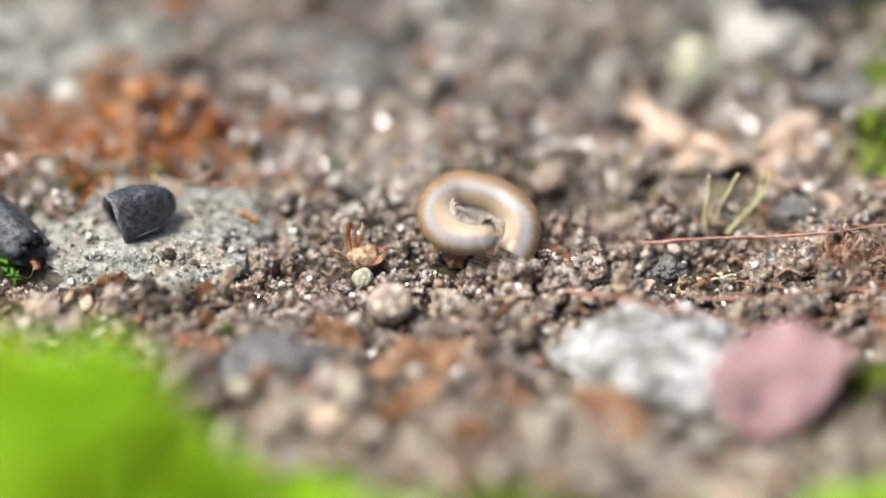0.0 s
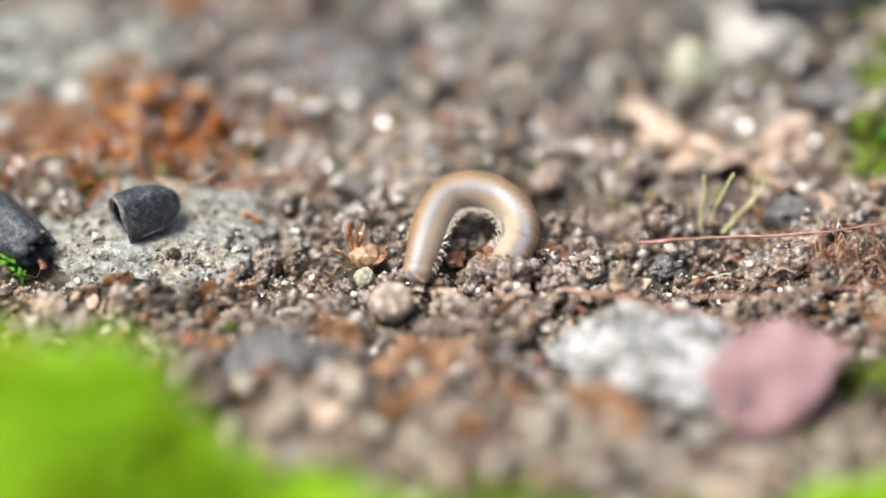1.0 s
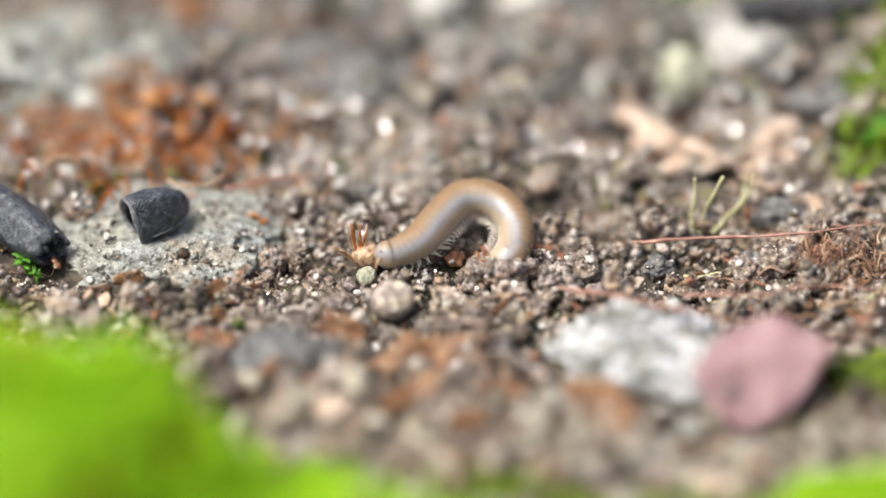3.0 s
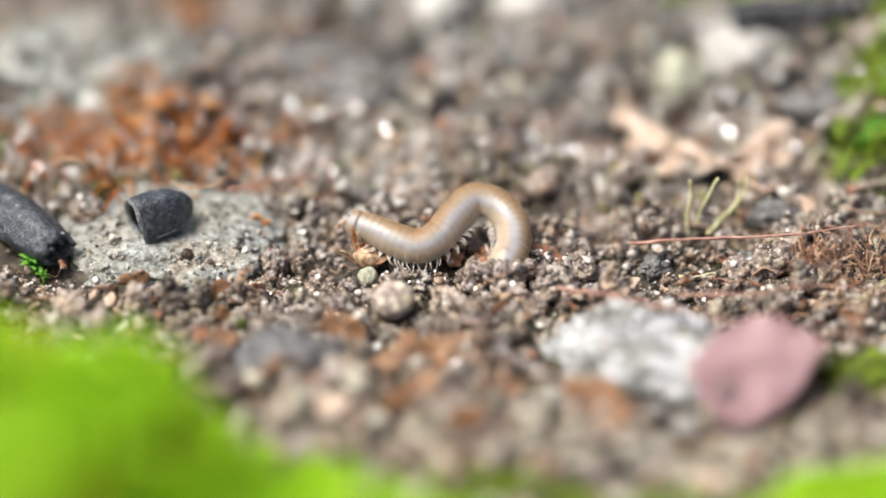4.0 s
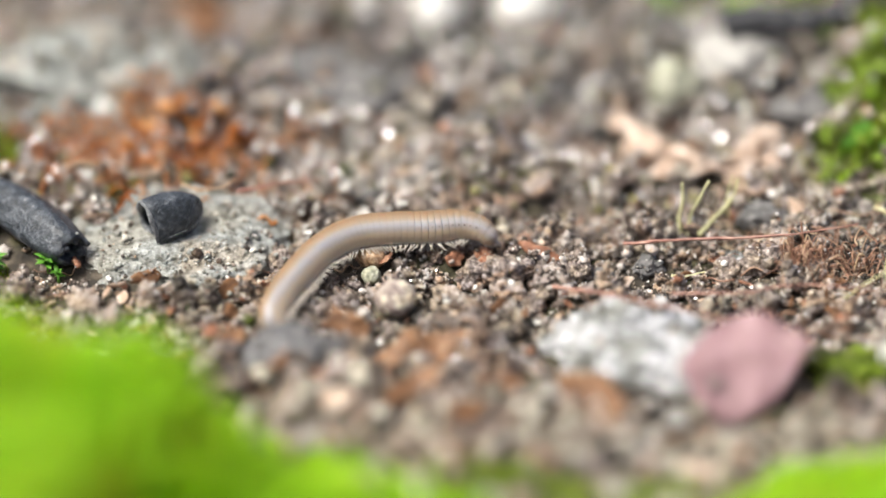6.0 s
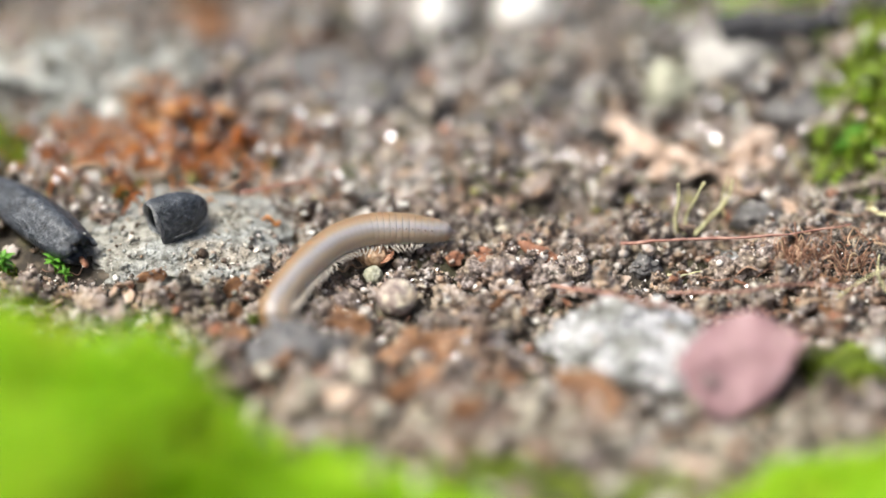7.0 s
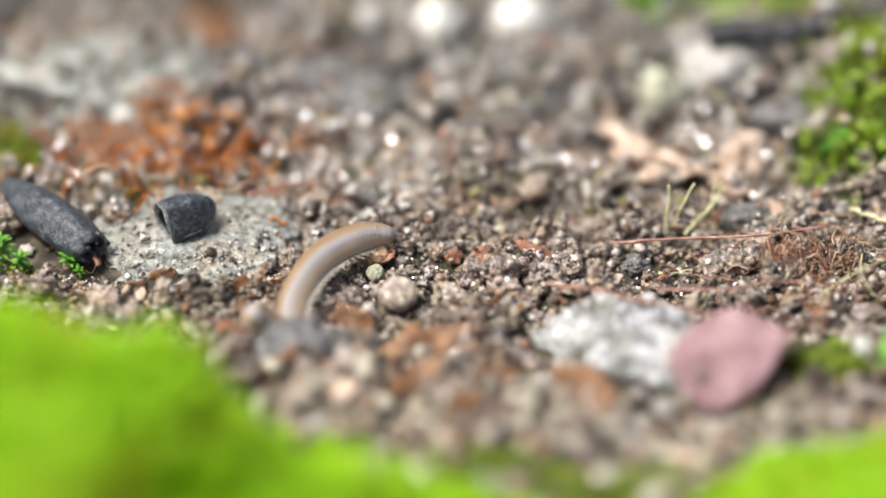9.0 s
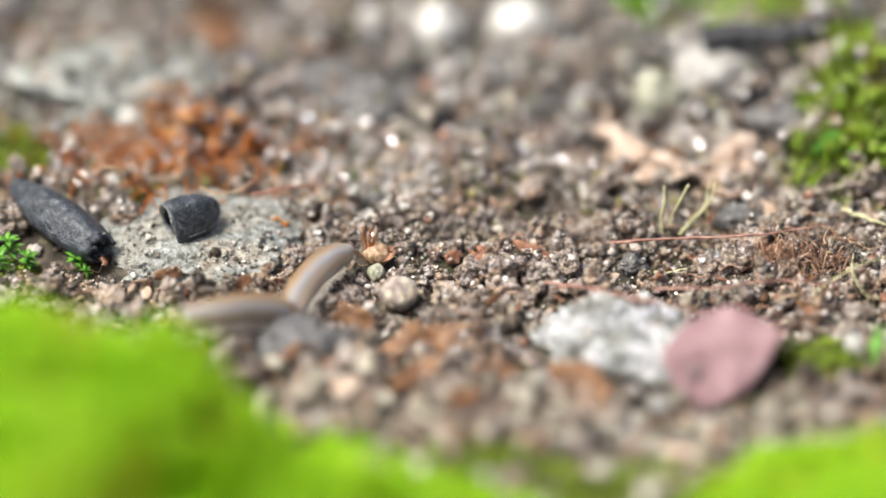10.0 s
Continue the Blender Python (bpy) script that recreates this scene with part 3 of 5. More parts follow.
# ---- seed husks ----
def short_husk():
    """A hollow dark seed hull lying on its side: open broken mouth, tapering to a blunt tip."""
    ob = thing("seed_husk", None, None, (-18.38, -0.64, 2.34), "broken hollow charcoal grey seed husk on a stone", "seed husk", "seed husks", turn=(0, -3, 26))
    bm = bmesh.new()
    rows, sides = [], 28
    prof = [(0.0, 0.96), (0.03, 1.01), (0.15, 1.03), (0.38, 1.02), (0.6, 0.93), (0.77, 0.76), (0.89, 0.54), (0.96, 0.3), (1.0, 0.06)]
    for skin in (1.0, 0.74):
        for f, r in (prof if skin == 1.0 else prof[:-2][::-1]):
            row = []
            for k in range(sides):
                a = k * math.tau / sides
                jag = 0.035 * noise.noise(Vector((math.cos(a) * 2.5, math.sin(a) * 2.5, 4))) if f < 0.2 else 0
                rad = r * skin * (1 + 0.08 * math.cos(3 * a + 0.6)) * (1 + 0.05 * abs(math.sin(3.5 * a))) * (1 + 0.12 * noise.noise(Vector((f * 4, math.cos(a) * 1.6, math.sin(a) * 1.6))))
                x = (f + jag) * 3.75 - 0.22 * math.cos(a) * (1 - f)
                row.append(bm.verts.new((x, math.sin(a) * rad * 1.25, math.cos(a) * rad * 1.5 + 0.12 * (1 - r))))
            rows.append(row)
    chain = rows[:len(prof)][::-1] + rows[len(prof):][::-1]
    for a, b in zip(chain, chain[1:]):
        for k in range(sides):
            bm.faces.new((a[k], a[(k + 1) % sides], b[(k + 1) % sides], b[k]))
    bm.faces.new(chain[0])
    bm.faces.new(chain[-1][::-1])
    bmesh.ops.recalc_face_normals(bm, faces=bm.faces)
    part("hull", bm, HUSK, ob)
    rim = []
    for k in range(25):
        a = k * math.tau / 24
        rad = (1 + 0.08 * math.cos(3 * a + 0.6)) * (1 + 0.05 * abs(math.sin(3.5 * a))) * 0.95
        rim.append((0.035 * noise.noise(Vector((math.cos(a) * 2.5, math.sin(a) * 2.5, 4))) * 3.75 - 0.22 * math.cos(a), math.sin(a) * rad * 1.25, math.cos(a) * rad * 1.5))
    bm = bmesh.new()
    tube(bm, rim, 0.14, 6, 1, 1.0, 1.3, 0.9, 2)
    part("rim", bm, HUSKRIM, ob, "dusty grey broken rim")
    for a in (3.6, 4.3):
        ridge = []
        for f, r in prof[2:-1]:
            rad = r * (1 + 0.08 * math.cos(3 * a + 0.6)) * (1 + 0.05 * abs(math.sin(3.5 * a))) * 0.98
            ridge.append((f * 3.75 - 0.22 * math.cos(a) * (1 - f), math.sin(a) * rad * 1.25, math.cos(a) * rad * 1.5 + 0.12 * (1 - r)))
        bm = bmesh.new()
        tube(bm, ridge, 0.07, 6, 3, 0.6, 1.0, 0.5, 5)
        part("ridge", bm, HUSKRIM, ob, "dusty grey lengthwise ridge")
    return ob


bury(short_husk(), 2, True)


def long_husk():
    """A long dark seed hull, pointed at one end, with a broken dark mouth at the other."""
    ob = thing("seed_husk", None, None, (-29.35, 5.39, 1.78), "long charcoal grey seed husk with a broken end", "seed husk", "seed husks")
    a, b = Vector((-29.30, 4.50, 2.20)), Vector((-23.06, -2.93, 1.77))
    axis = b - a
    turn = axis.to_track_quat("X", "Z")
    ob.rotation_mode = "QUATERNION"
    ob.matrix_world = Matrix.LocRotScale(a * MM, turn, None)
    length = axis.length
    bm = bmesh.new()
    rows, sides = [], 26
    prof = [(0.0, 0.12), (0.04, 0.36), (0.12, 0.56), (0.25, 0.78), (0.42, 0.95), (0.6, 1.0), (0.78, 0.94), (0.92, 0.82), (1.0, 0.72), (1.01, 0.55), (0.9, 0.5), (0.8, 0.3)]
    for f, r in prof:
        row = []
        for k in range(sides):
            t = k * math.tau / sides
            ridge = 1 + 0.07 * math.cos(4 * t + 0.4) + 0.05 * noise.noise(Vector((f * 6, math.cos(t) * 2, math.sin(t) * 2)))
            jag = 0.05 * noise.noise(Vector((math.cos(t) * 3, math.sin(t) * 3, 9))) if f > 0.9 else 0
            row.append(bm.verts.new(((f + jag) * length, math.sin(t) * r * ridge * 1.6, math.cos(t) * r * ridge * 1.5)))
        rows.append(row)
    for p, q in zip(rows, rows[1:]):
        for k in range(sides):
            bm.faces.new((p[k], p[(k + 1) % sides], q[(k + 1) % sides], q[k]))
    bm.faces.new(rows[0])
    bm.faces.new(rows[-1][::-1])
    bmesh.ops.recalc_face_normals(bm, faces=bm.faces)
    part("hull", bm, HUSK, ob)
    bm = bmesh.new()
    for s in range(5):
        lump(bm, (length * (0.93 + 0.03 * s % 0.08), 0.5 * math.sin(s * 2.1), 0.9 - 0.3 * s % 0.7), (0.3, 0.25, 0.25), s + 2, 0.4, 2)
    part("broken_rim", bm, HUSK, ob)
    return ob


bury(long_husk(), 2, True)

# ---- the pink fallen leaf ----
bm = bmesh.new()
sheet(bm, rounded([(-3.8, -0.45), (-2.1, 2.15), (0.25, 3.4), (2.2, 2.8), (3.8, 1.95), (3.5, 0.8), (2.35, -1.7), (0.7, -3.15), (-0.7, -3.75), (-2.3, -2.85), (-3.3, -1.6)]), 0.22, (0.02, -0.03, 0.015), 3, 0.4, 9)
leaf = thing("fallen_leaf", None, None, (18.35, -16.68, 2.95), "dusty pink fallen leaf leaning on a white stone", "leaf", turn=(42, 6, -6))
part("blade", bm, PETAL, leaf)
bm = bmesh.new()
lump(bm, (-1.55, -1.5, 0.0), (0.55, 0.5, 0.42), 4, 0.4, 3)
part("stain", bm, STAIN, leaf, "grey stain on the leaf")
bm = bmesh.new()
lump(bm, (0.7, 0.9, 0.12), (0.3, 0.4, 0.05), 6, 0.3, 3)
part("stain", bm, STAIN, leaf, "grey stain on the leaf")

bury(leaf, 2, True)

# ---- dry seed head with hairs ----
def seed_head(place, seed, tall=1.0):
    ob = thing("dry_bud", None, None, place, "dry straw coloured bud with rusty bristles", "dry bud")
    bm = bmesh.new()
    lump(bm, (0, 0, 0), (0.95, 0.75, 0.75), seed, 0.2, 4, fine=0.04)
    part("seed", bm, STRAW, ob)
    rng = random.Random(seed)
    for k in range(14):
        a = rng.uniform(-0.55, 0.6)
        bm = bmesh.new()
        p = [(-0.5 + 0.5 * a, 0.1, 0.35), (-0.55 + 0.8 * a, 0.15, 0.9 * tall), (-0.6 + 1.1 * a, 0.1 + rng.uniform(-0.3, 0.3), rng.uniform(1.4, 2.3) * tall)]
        tube(bm, p, 0.09, 5, 4, 0.35, 1.5)
        part("bristle", bm, (RUST, PEACH, STRAW)[k % 3], ob)
    for k in range(9):
        bm = bmesh.new()
        a = rng.uniform(-0.6, 0.6)
        tube(bm, [(0.5, a, -0.1), (1.0, a * 1.1 - 0.1, 0.25), (1.3, a, rng.uniform(0.1, 0.9))], 0.09, 5, 4, 0.4, 2.0)
        part("scale", bm, BARK, ob)
    for k in range(7):
        bm = bmesh.new()
        tube(bm, [(-0.7, -0.3, -0.1), (-1.4, -0.5 + 0.2 * rng.random(), 0.2 + 0.5 * rng.random()), (-2.1 - 0.6 * rng.random(), -0.4, 0.3 + 0.8 * rng.random())], 0.06, 5, 4, 0.3)
        part("bristle", bm, STRAW, ob)
    return ob


bury(seed_head((-4.43, -1.94, 0.64), 5), 2, True)


# ---- litter: bark bits, dead leaves ----
def shard(name, place, length, width, seed, material, label, turn, thick=0.3, category="plant litter"):
    bm = bmesh.new()
    rng = random.Random(seed)
    n = 11
    rim = []
    for k in range(n):
        a = k * math.tau / n
        j = rng.uniform(0.72, 1.2)
        rim.append((math.cos(a) * length / 2 * j, math.sin(a) * width / 2 * j))
    sheet(bm, rounded(rim, 4), thick, (rng.uniform(-0.05, 0.1), rng.uniform(0.05, 0.2), rng.uniform(-0.1, 0.1)), seed, 0.5, 6)
    return bury(thing(name, bm, material, place, label, category, turn=turn), 1)


shard("bark_flake", (6.47, -1.31, 0.29), 3.4, 1.1, 4, BARK, "rusty brown bark flake on the soil", (20, 25, -22), 0.5)
shard("bark_flake", (0.72, -1.79, 0.37), 1.3, 1.1, 6, BARK, "crumbled rusty bark flake beside the millipede", (50, 10, 30), 0.5)
shard("dead_leaf", (-1.32, -11.89, 0.61), 6.6, 2.6, 9, DEADLEAF, "curled rusty brown dead leaf piece", (25, -8, 12))
shard("dead_leaf", (-1.64, -16.40, 1.09), 4.2, 1.8, 10, DEADLEAF, "brown dead leaf piece on soil", (30, -15, 35))
shard("dead_leaf", (-5.84, -9.9, 1.2), 3.0, 1.8, 12, DEADLEAF, "orange brown dead leaf curl", (40, 20, -30))
shard("dead_leaf", (9.22, -18.17, 1.55), 5.2, 2.6, 14, DEADLEAF, "brown curled dead leaf in front of the white stone", (30, 18, -35))
shard("dead_leaf", (19.37, 6.70, 0.54), 3.4, 1.9, 18, PEACH, "pale peach dead leaf flake", (30, 5, 8))
shard("dead_leaf", (20.44, 9.92, 1.00), 3.0, 2.6, 19, PEACH, "pale pinkish curled dead leaf", (50, 0, 30))
for u, (p, size) in enumerate([((12.05, 9.95, 0.68), 1.7), ((13.99, 7.69, 0.62), 2.2), ((16.22, 8.64, 0.31), 1.8), ((17.62, 6.90, 1.16), 2.4), ((19.09, 9.11, 0.70), 1.9)]):
    shard("dead_leaf", p, size, size * 0.62, 60 + u, PEACH, "crumpled pale peach leaf flake", (25 + 12 * (u % 3), -15 + 14 * (u % 3), 50 * u))
shard("dead_leaf", (22.36, 2.92, 0.74), 2.2, 0.8, 22, PEACH, "pale split leaf bit by the fibres", (40, 30, -60))
shard("dead_leaf", (27.29, -14.39, 1.54), 2.6, 1.3, 25, PAPER, "white papery leaf bit by the moss", (0, -70, 90), 0.2)
shard("green_leaf", (28.7, -14.4, 2.0), 2.6, 0.9, 26, SPRIG, "small bright green leaf by the moss", (0, -60, 75), 0.2, "leaf")
for u, (p, size) in enumerate([((-17.00, 24.90, 0.77), 4.0), ((-14.99, 23.65, 1.17), 3.6), ((-16.15, 27.11, 1.26), 4.4), ((-8.53, 22.06, 1.15), 3.4)]):
    shard("dead_leaf", p, size, size * 0.7, 70 + u, DEADLEAF, "dark red brown dead leaf on the soil", (20 + 10 * u, -10 + 8 * u, 65 * u), 0.4)
shard("bark_flake", (-22.8, -2.9, 0.8), 1.5, 0.8, 34, BARK, "rusty brown bark crumb under the broken husk", (60, 20, 80), 0.4)
shard("dead_leaf", (-13.07, -7.63, 0.40), 1.5, 1.2, 27, DEADLEAF, "small rusty leaf bit", (40, 10, 60))
for k, (x, y, kind) in enumerate([(-6.5, -18.5, PEACH), (1.5, -19.5, DEADLEAF), (9.5, -20, PEACH), (-2, -22.5, PEACH), (5.5, -23.5, DEADLEAF), (13.5, -22, DEADLEAF), (-10, -15.5, DEADLEAF), (15.5, -24.5, PEACH), (3.5, -15.8, DEADLEAF), (-13, -11.5, DEADLEAF)]):
    shard("dead_leaf", (x, y, float(ground_height(x, y)) + 0.7), 2.6 + 0.5 * (k % 3), 1.5, 40 + k, kind, "crumpled tan dead leaf piece" if kind == PEACH else "crumpled brown dead leaf piece", (20 + 7 * (k % 4), -12 + 8 * (k % 3), 47 * k))
shard("dead_leaf", (-5.04, 8.75, -0.11), 1.0, 0.7, 29, PEACH, "small pale straw bit", (50, 10, 60))
bm = bmesh.new()
tube(bm, [(0, 0, 0), (1.0, -1.7, 0.3), (2.4, -3.3, 0.1), (3.8, -4.0, 0.3), (5.2, -4.4, -0.3)], 0.5, 10, 6, 0.7, 1.7, 1.8, 3)
bury(thing("dead_leaf", bm, PEACH, (11.3, 12.7, 0.95), "long pale peach curled leaf strip", "plant litter"), 2, True)
flake_rng = random.Random(21)
for u in range(16):
    f = u / 15
    x, y = 11.6 + 9.6 * f + flake_rng.uniform(-0.5, 0.5), 12.2 - 4.6 * min(1, f * 1.8) + 2.6 * max(0, f - 0.6) + flake_rng.uniform(-0.9, 0.9)
    size = flake_rng.uniform(1.2, 2.6)
    shard("dead_leaf", (x, y, soil_at(x, y) + flake_rng.uniform(0.7, 1.6)), size, size * 0.6, 200 + u, (PEACH, PEACH, DEADLEAF, PEACH)[u % 4], "crumpled brown leaf flake" if u % 4 == 2 else "crumpled pale peach leaf flake", (flake_rng.uniform(10, 70), flake_rng.uniform(-30, 30), flake_rng.uniform(0, 360)), 0.25)
bm = bmesh.new()
tube(bm, [(-3.6, 0, 0), (-1, 0.3, 0.3), (1.5, 0, 0.3), (4.2, 0.6, 0.5)], 1.05, 9, 6, 0.7, 1.0, 0.4, 7)
bury(thing("black_twig", bm, BLACKSTICK, (21.59, 17.9, 4.8), "short black charred twig beside moss", "twig"), 2, True)


# ---- rootlets and sprouts ----
def strand(name, points, radius, material, label, category, base=None, sides=6, tip=0.5):
    base = Vector(base or points[0])
    bm = bmesh.new()
    line = [Vector(p) - base for p in smoothed(points, 4)]
    for i, p in enumerate(line):
        p += Vector((0, noise.noise(Vector((i * 0.7, base.x, 1))), noise.noise(Vector((i * 0.7, base.x, 5))))) * radius * 0.7
    tube(bm, line, radius, sides, 3, tip, 1.0, 0.5, points[0][0])
    return thing(name, bm, material, base, label, category)


strand("rootlet", [(11.28, -1.3, 1.2), (15.34, -1.2, 1.4), (19.09, -1.8, 2.0), (22.50, -2.0, 2.5), (25.96, -1.3, 2.7)], 0.11, REDROOT, "thin reddish brown rootlet across the soil", "root")
strand("rootlet", [(6.87, -5.7, 1.0), (9.39, -7.6, 1.9), (11.70, -9.76, 2.83), (14.40, -10.38, 2.65), (17.08, -11.18, 2.43)], 0.13, REDROOT, "dull red rootlet lying over a white stone", "root")
strand("rootlet", [(7.37, -5.98, 0.64), (10.08, -6.63, 1.19), (12.37, -10.15, 2.77), (14.06, -10.04, 2.70)], 0.1, REDROOT, "thin dull red rootlet over a white stone", "root")
strand("rootlet", [(14.20, -6.7, 1.2), (18.59, -7.5, 1.8), (21.68, -6.7, 1.8), (26.41, -7.4, 2.1)], 0.1, REDROOT, "thin red rootlet on the soil", "root")
strand("rootlet", [(-16.41, 3.3, 2.5), (-15.17, 2.1, 2.9), (-13.79, 2.4, 2.9), (-12.93, 2.9, 3.3)], 0.1, STRAW, "fine curly straw coloured root", "root")
strand("rootlet", [(-12.9, 2.5, 2.5), (-10.5, 3.3, 2.5), (-8.9, 3.9, 2.3), (-7.4, 4.4, 2.2)], 0.12, REDROOT, "pale red rootlet behind the stone", "root")
strand("rootlet", [(-23.74, 4.8, 2.8), (-22.50, 4.5, 3.4), (-21.64, 4.4, 2.9), (-21.48, 4.1, 2.0)], 0.12, STRAW, "curled pale root loop on the litter", "root")
strand("sprout", [(15.0, 1.2, 0.0), (14.85, 1.3, 1.4), (15.05, 1.4, 2.6), (15.0, 1.5, 3.9)], 0.13, SPROUT, "pale yellow green sprout standing in the soil", "sprout", sides=8, tip=0.7)
strand("sprout", [(15.4, 1.3, 0.0), (15.6, 1.4, 1.5), (16.1, 1.6, 2.6), (16.7, 1.7, 3.9)], 0.12, SPROUT, "pale yellow green sprout standing in the soil", "sprout", sides=8, tip=0.7)
strand("sprout", [(16.1, 1.0, 0.2), (17.0, 1.8, 0.9), (17.8, 2.4, 1.4), (18.3, 2.6, 2.2), (18.5, 2.7, 3.3)], 0.13, SPROUT, "yellow green bent sprout in the soil", "sprout", sides=8, tip=0.7)
strand("sprout", [(18.0, 2.6, 0.6), (17.9, 2.7, 1.9), (18.2, 2.8, 3.5)], 0.09, SPROUT, "thin pale yellow green sprout", "sprout", sides=8)
strand("sprout", [(14.26, -3.34, 0.20), (15.11, -3.58, 0.29), (16.38, -3.35, 0.46)], 0.1, SPROUT, "small yellow green root tip", "sprout", sides=8)
strand("sprout", [(27.15, 2.41, 1.36), (28.63, 1.33, 1.41), (30.05, 0.46, 1.40)], 0.14, SPROUT, "thin straw coloured stem by the moss", "sprout", sides=8)
strand("stem", [(24.88, -7.11, 1.06), (26.21, -6.53, 1.81), (27.92, -5.80, 2.44), (29.77, -3.81, 1.74)], 0.07, SPROUT, "thin curved olive yellow stem", "stem")
strand("stem", [(27.79, -2.45, 1.48), (27.48, -5.85, 2.02), (28.28, -7.24, 1.15), (29.42, -7.29, 0.72)], 0.06, SPROUT, "thin curved olive yellow stem", "stem")
strand("stem", [(22.21, -7.83, 1.11), (23.71, -7.74, 1.42), (25.02, -8.18, 1.35)], 0.09, STRAW, "short straw coloured stem", "stem")


def tangle(name, label, count, middle, spread, length, radius, material, seed, lift=1.2):
    """A mat of fine loose fibres over the soil, as one mesh."""
    rng = random.Random(seed)
    bm = bmesh.new()
    for k in range(count):
        x, y = middle[0] + rng.gauss(0, spread[0]), middle[1] + rng.gauss(0, spread[1])
        a, pts = rng.uniform(0, math.tau), []
        steps = rng.randint(3, 6)
        for s in range(steps):
            pts.append((x, y, soil_at(x, y) + rng.uniform(0.05, lift)))
            a += rng.gauss(0, 0.7)
            x, y = x + math.cos(a) * length / steps, y + math.sin(a) * length / steps * 0.7
        tube(bm, pts, radius * rng.uniform(0.6, 1.3), 5, 4, 0.5)
    me = finish(bm, material)
    return tagged(new(name, me), label, "plant litter", "", "stuff")


tangle("root_fibres", "tangled brown root fibres on the soil", 80, (23.37, -2.72, 0.27), (3.2, 4.2), 4.5, 0.05, FIBRE, 4, 1.3)
tangle("fibre_tuft", "dense reddish brown tuft of root fibres", 60, (22.46, -3.32, 0.15), (0.55, 0.7), 2.4, 0.055, FIBRE, 7, 2.4)
tangle("fibre_tuft", "brown tuft of root fibres on the soil", 34, (25.65, -2.53, 0.15), (0.9, 0.8), 2.6, 0.055, FIBRE, 8, 1.9)
tangle("root_fibres", "loose rusty plant fibres on the litter", 220, (-17.98, 9.52, 0.98), (5.5, 3.0), 3.0, 0.09, RUST, 5, 1.9)
tangle("root_fibres", "scattered fine brown fibres in the soil", 150, (0, -3, 0), (16, 7), 2.6, 0.04, FIBRE, 6, 0.5)


# ---- moss ----
def moss(name, label, middle, size, count, seed, blade=1.3, tall=2.0, edge=0.25, leaf=None):
    """A moss cushion: a bed and upright shoots, each a whorl of pointed leaves."""
    rng = random.Random(seed)
    base = Vector((middle[0], middle[1], float(ground_height(middle[0], middle[1]))))
    ob = thing(name, None, None, base, label, "moss", "moss cushions")
    bm = bmesh.new()
    for k in range(count):
        r, a = math.sqrt(rng.random()), rng.uniform(0, math.tau)
        wob = 1 + edge * noise.noise(Vector((math.cos(a) * 2, math.sin(a) * 2, seed)))
        x, y = middle[0] + r * wob * math.cos(a) * size[0], middle[1] + r * wob * math.sin(a) * size[1]
        z0 = soil_at(x, y)
        h = tall * (1 - 0.6 * r * r) * rng.uniform(0.55, 1.15) * (0.75 + 0.4 * noise.noise(Vector((x * 0.3, y * 0.3, seed))) + 0.75 * noise.noise(Vector((x * 0.16, y * 0.16, seed + 4))))
        lean = Vector((rng.gauss(0, 0.25), rng.gauss(0, 0.25), 1)).normalized()
        foot = Vector((x, y, z0)) - base
        for w in range(4):
            f = 0.35 + 0.65 * w / 3
            p = foot + lean * h * f
            spin = rng.uniform(0, math.tau)
            for j in range(5):
                t = spin + j * math.tau / 5
                out = Vector((math.cos(t), math.sin(t), 0.35 + 0.9 * f)).normalized()
                side = lean.cross(out).normalized()
                long = blade * rng.uniform(0.7, 1.1) * (1.1 - 0.3 * f)
                wide = long * 0.17
                mid = p + out * long * 0.5
                v = [bm.verts.new(q) for q in (p, mid + side * wide - Vector((0, 0, 0.02)), p + out * long + Vector((0, 0, -0.12 * long)), mid - side * wide, mid + Vector((0, 0, -0.09)))]
                bm.faces.new((v[0], v[1], v[4]))
                bm.faces.new((v[1], v[2], v[4]))
                bm.faces.new((v[0], v[4], v[3]))
                bm.faces.new((v[4], v[2], v[3]))
    shoots = part("foliage", bm, leaf or MOSS, ob, "yellow green leafy moss shoots")
    shoots["kind"] = "stuff"
    bm = bmesh.new()
    made = bmesh.ops.create_grid(bm, x_segments=40, y_segments=40, size=1.0)["verts"]
    for v in made:
        x, y = middle[0] + v.co.x * size[0] * 1.05, middle[1] + v.co.y * size[1] * 1.05
        r = math.hypot(v.co.x, v.co.y)
        v.co = Vector((x, y, soil_at(x, y) + 0.5 * tall * (0.8 - r * r) + 0.3 * noise.noise(Vector((x, y, 0))))) - base
    part("bed", bm, MOSSBED, ob, "dark olive moss bed")
    return ob


moss("moss_cushion", "bright green moss cushion beside soil and litter", (-28, -37.0), (10.5, 14.5), 3600, 1, 1.7, 4.8)
moss("moss_cushion", "small bright green moss lobe beside litter", (-16.0, -31.5), (5.8, 7.0), 700, 10, 1.6, 4.0, 0.5)
moss("moss_cushion", "bright green moss cushion by the pink leaf", (28, -36.0), (11.5, 9.5), 1500, 2, 1.6, 3.2, 0.5)
moss("moss_cushion", "low yellow green moss patch on soil", (-7, -34.5), (14, 7.0), 1300, 3, 1.4, 3.0, 0.5)
moss("moss_cushion", "thin yellow green moss at the edge of the cushion", (-9.5, -26.5), (6.0, 4.0), 200, 13, 1.3, 1.7, 0.6)
moss("moss_cushion", "low sparse moss patch among litter", (7, -29.5), (14, 6.0), 420, 9, 1.2, 1.5, 0.6, SHADEDMOSS)
moss("moss_cushion", "green moss cushion behind the fibres", (34.5, 18), (9.5, 13), 1100, 4, 1.3, 3.2, 0.5, BACKMOSS)
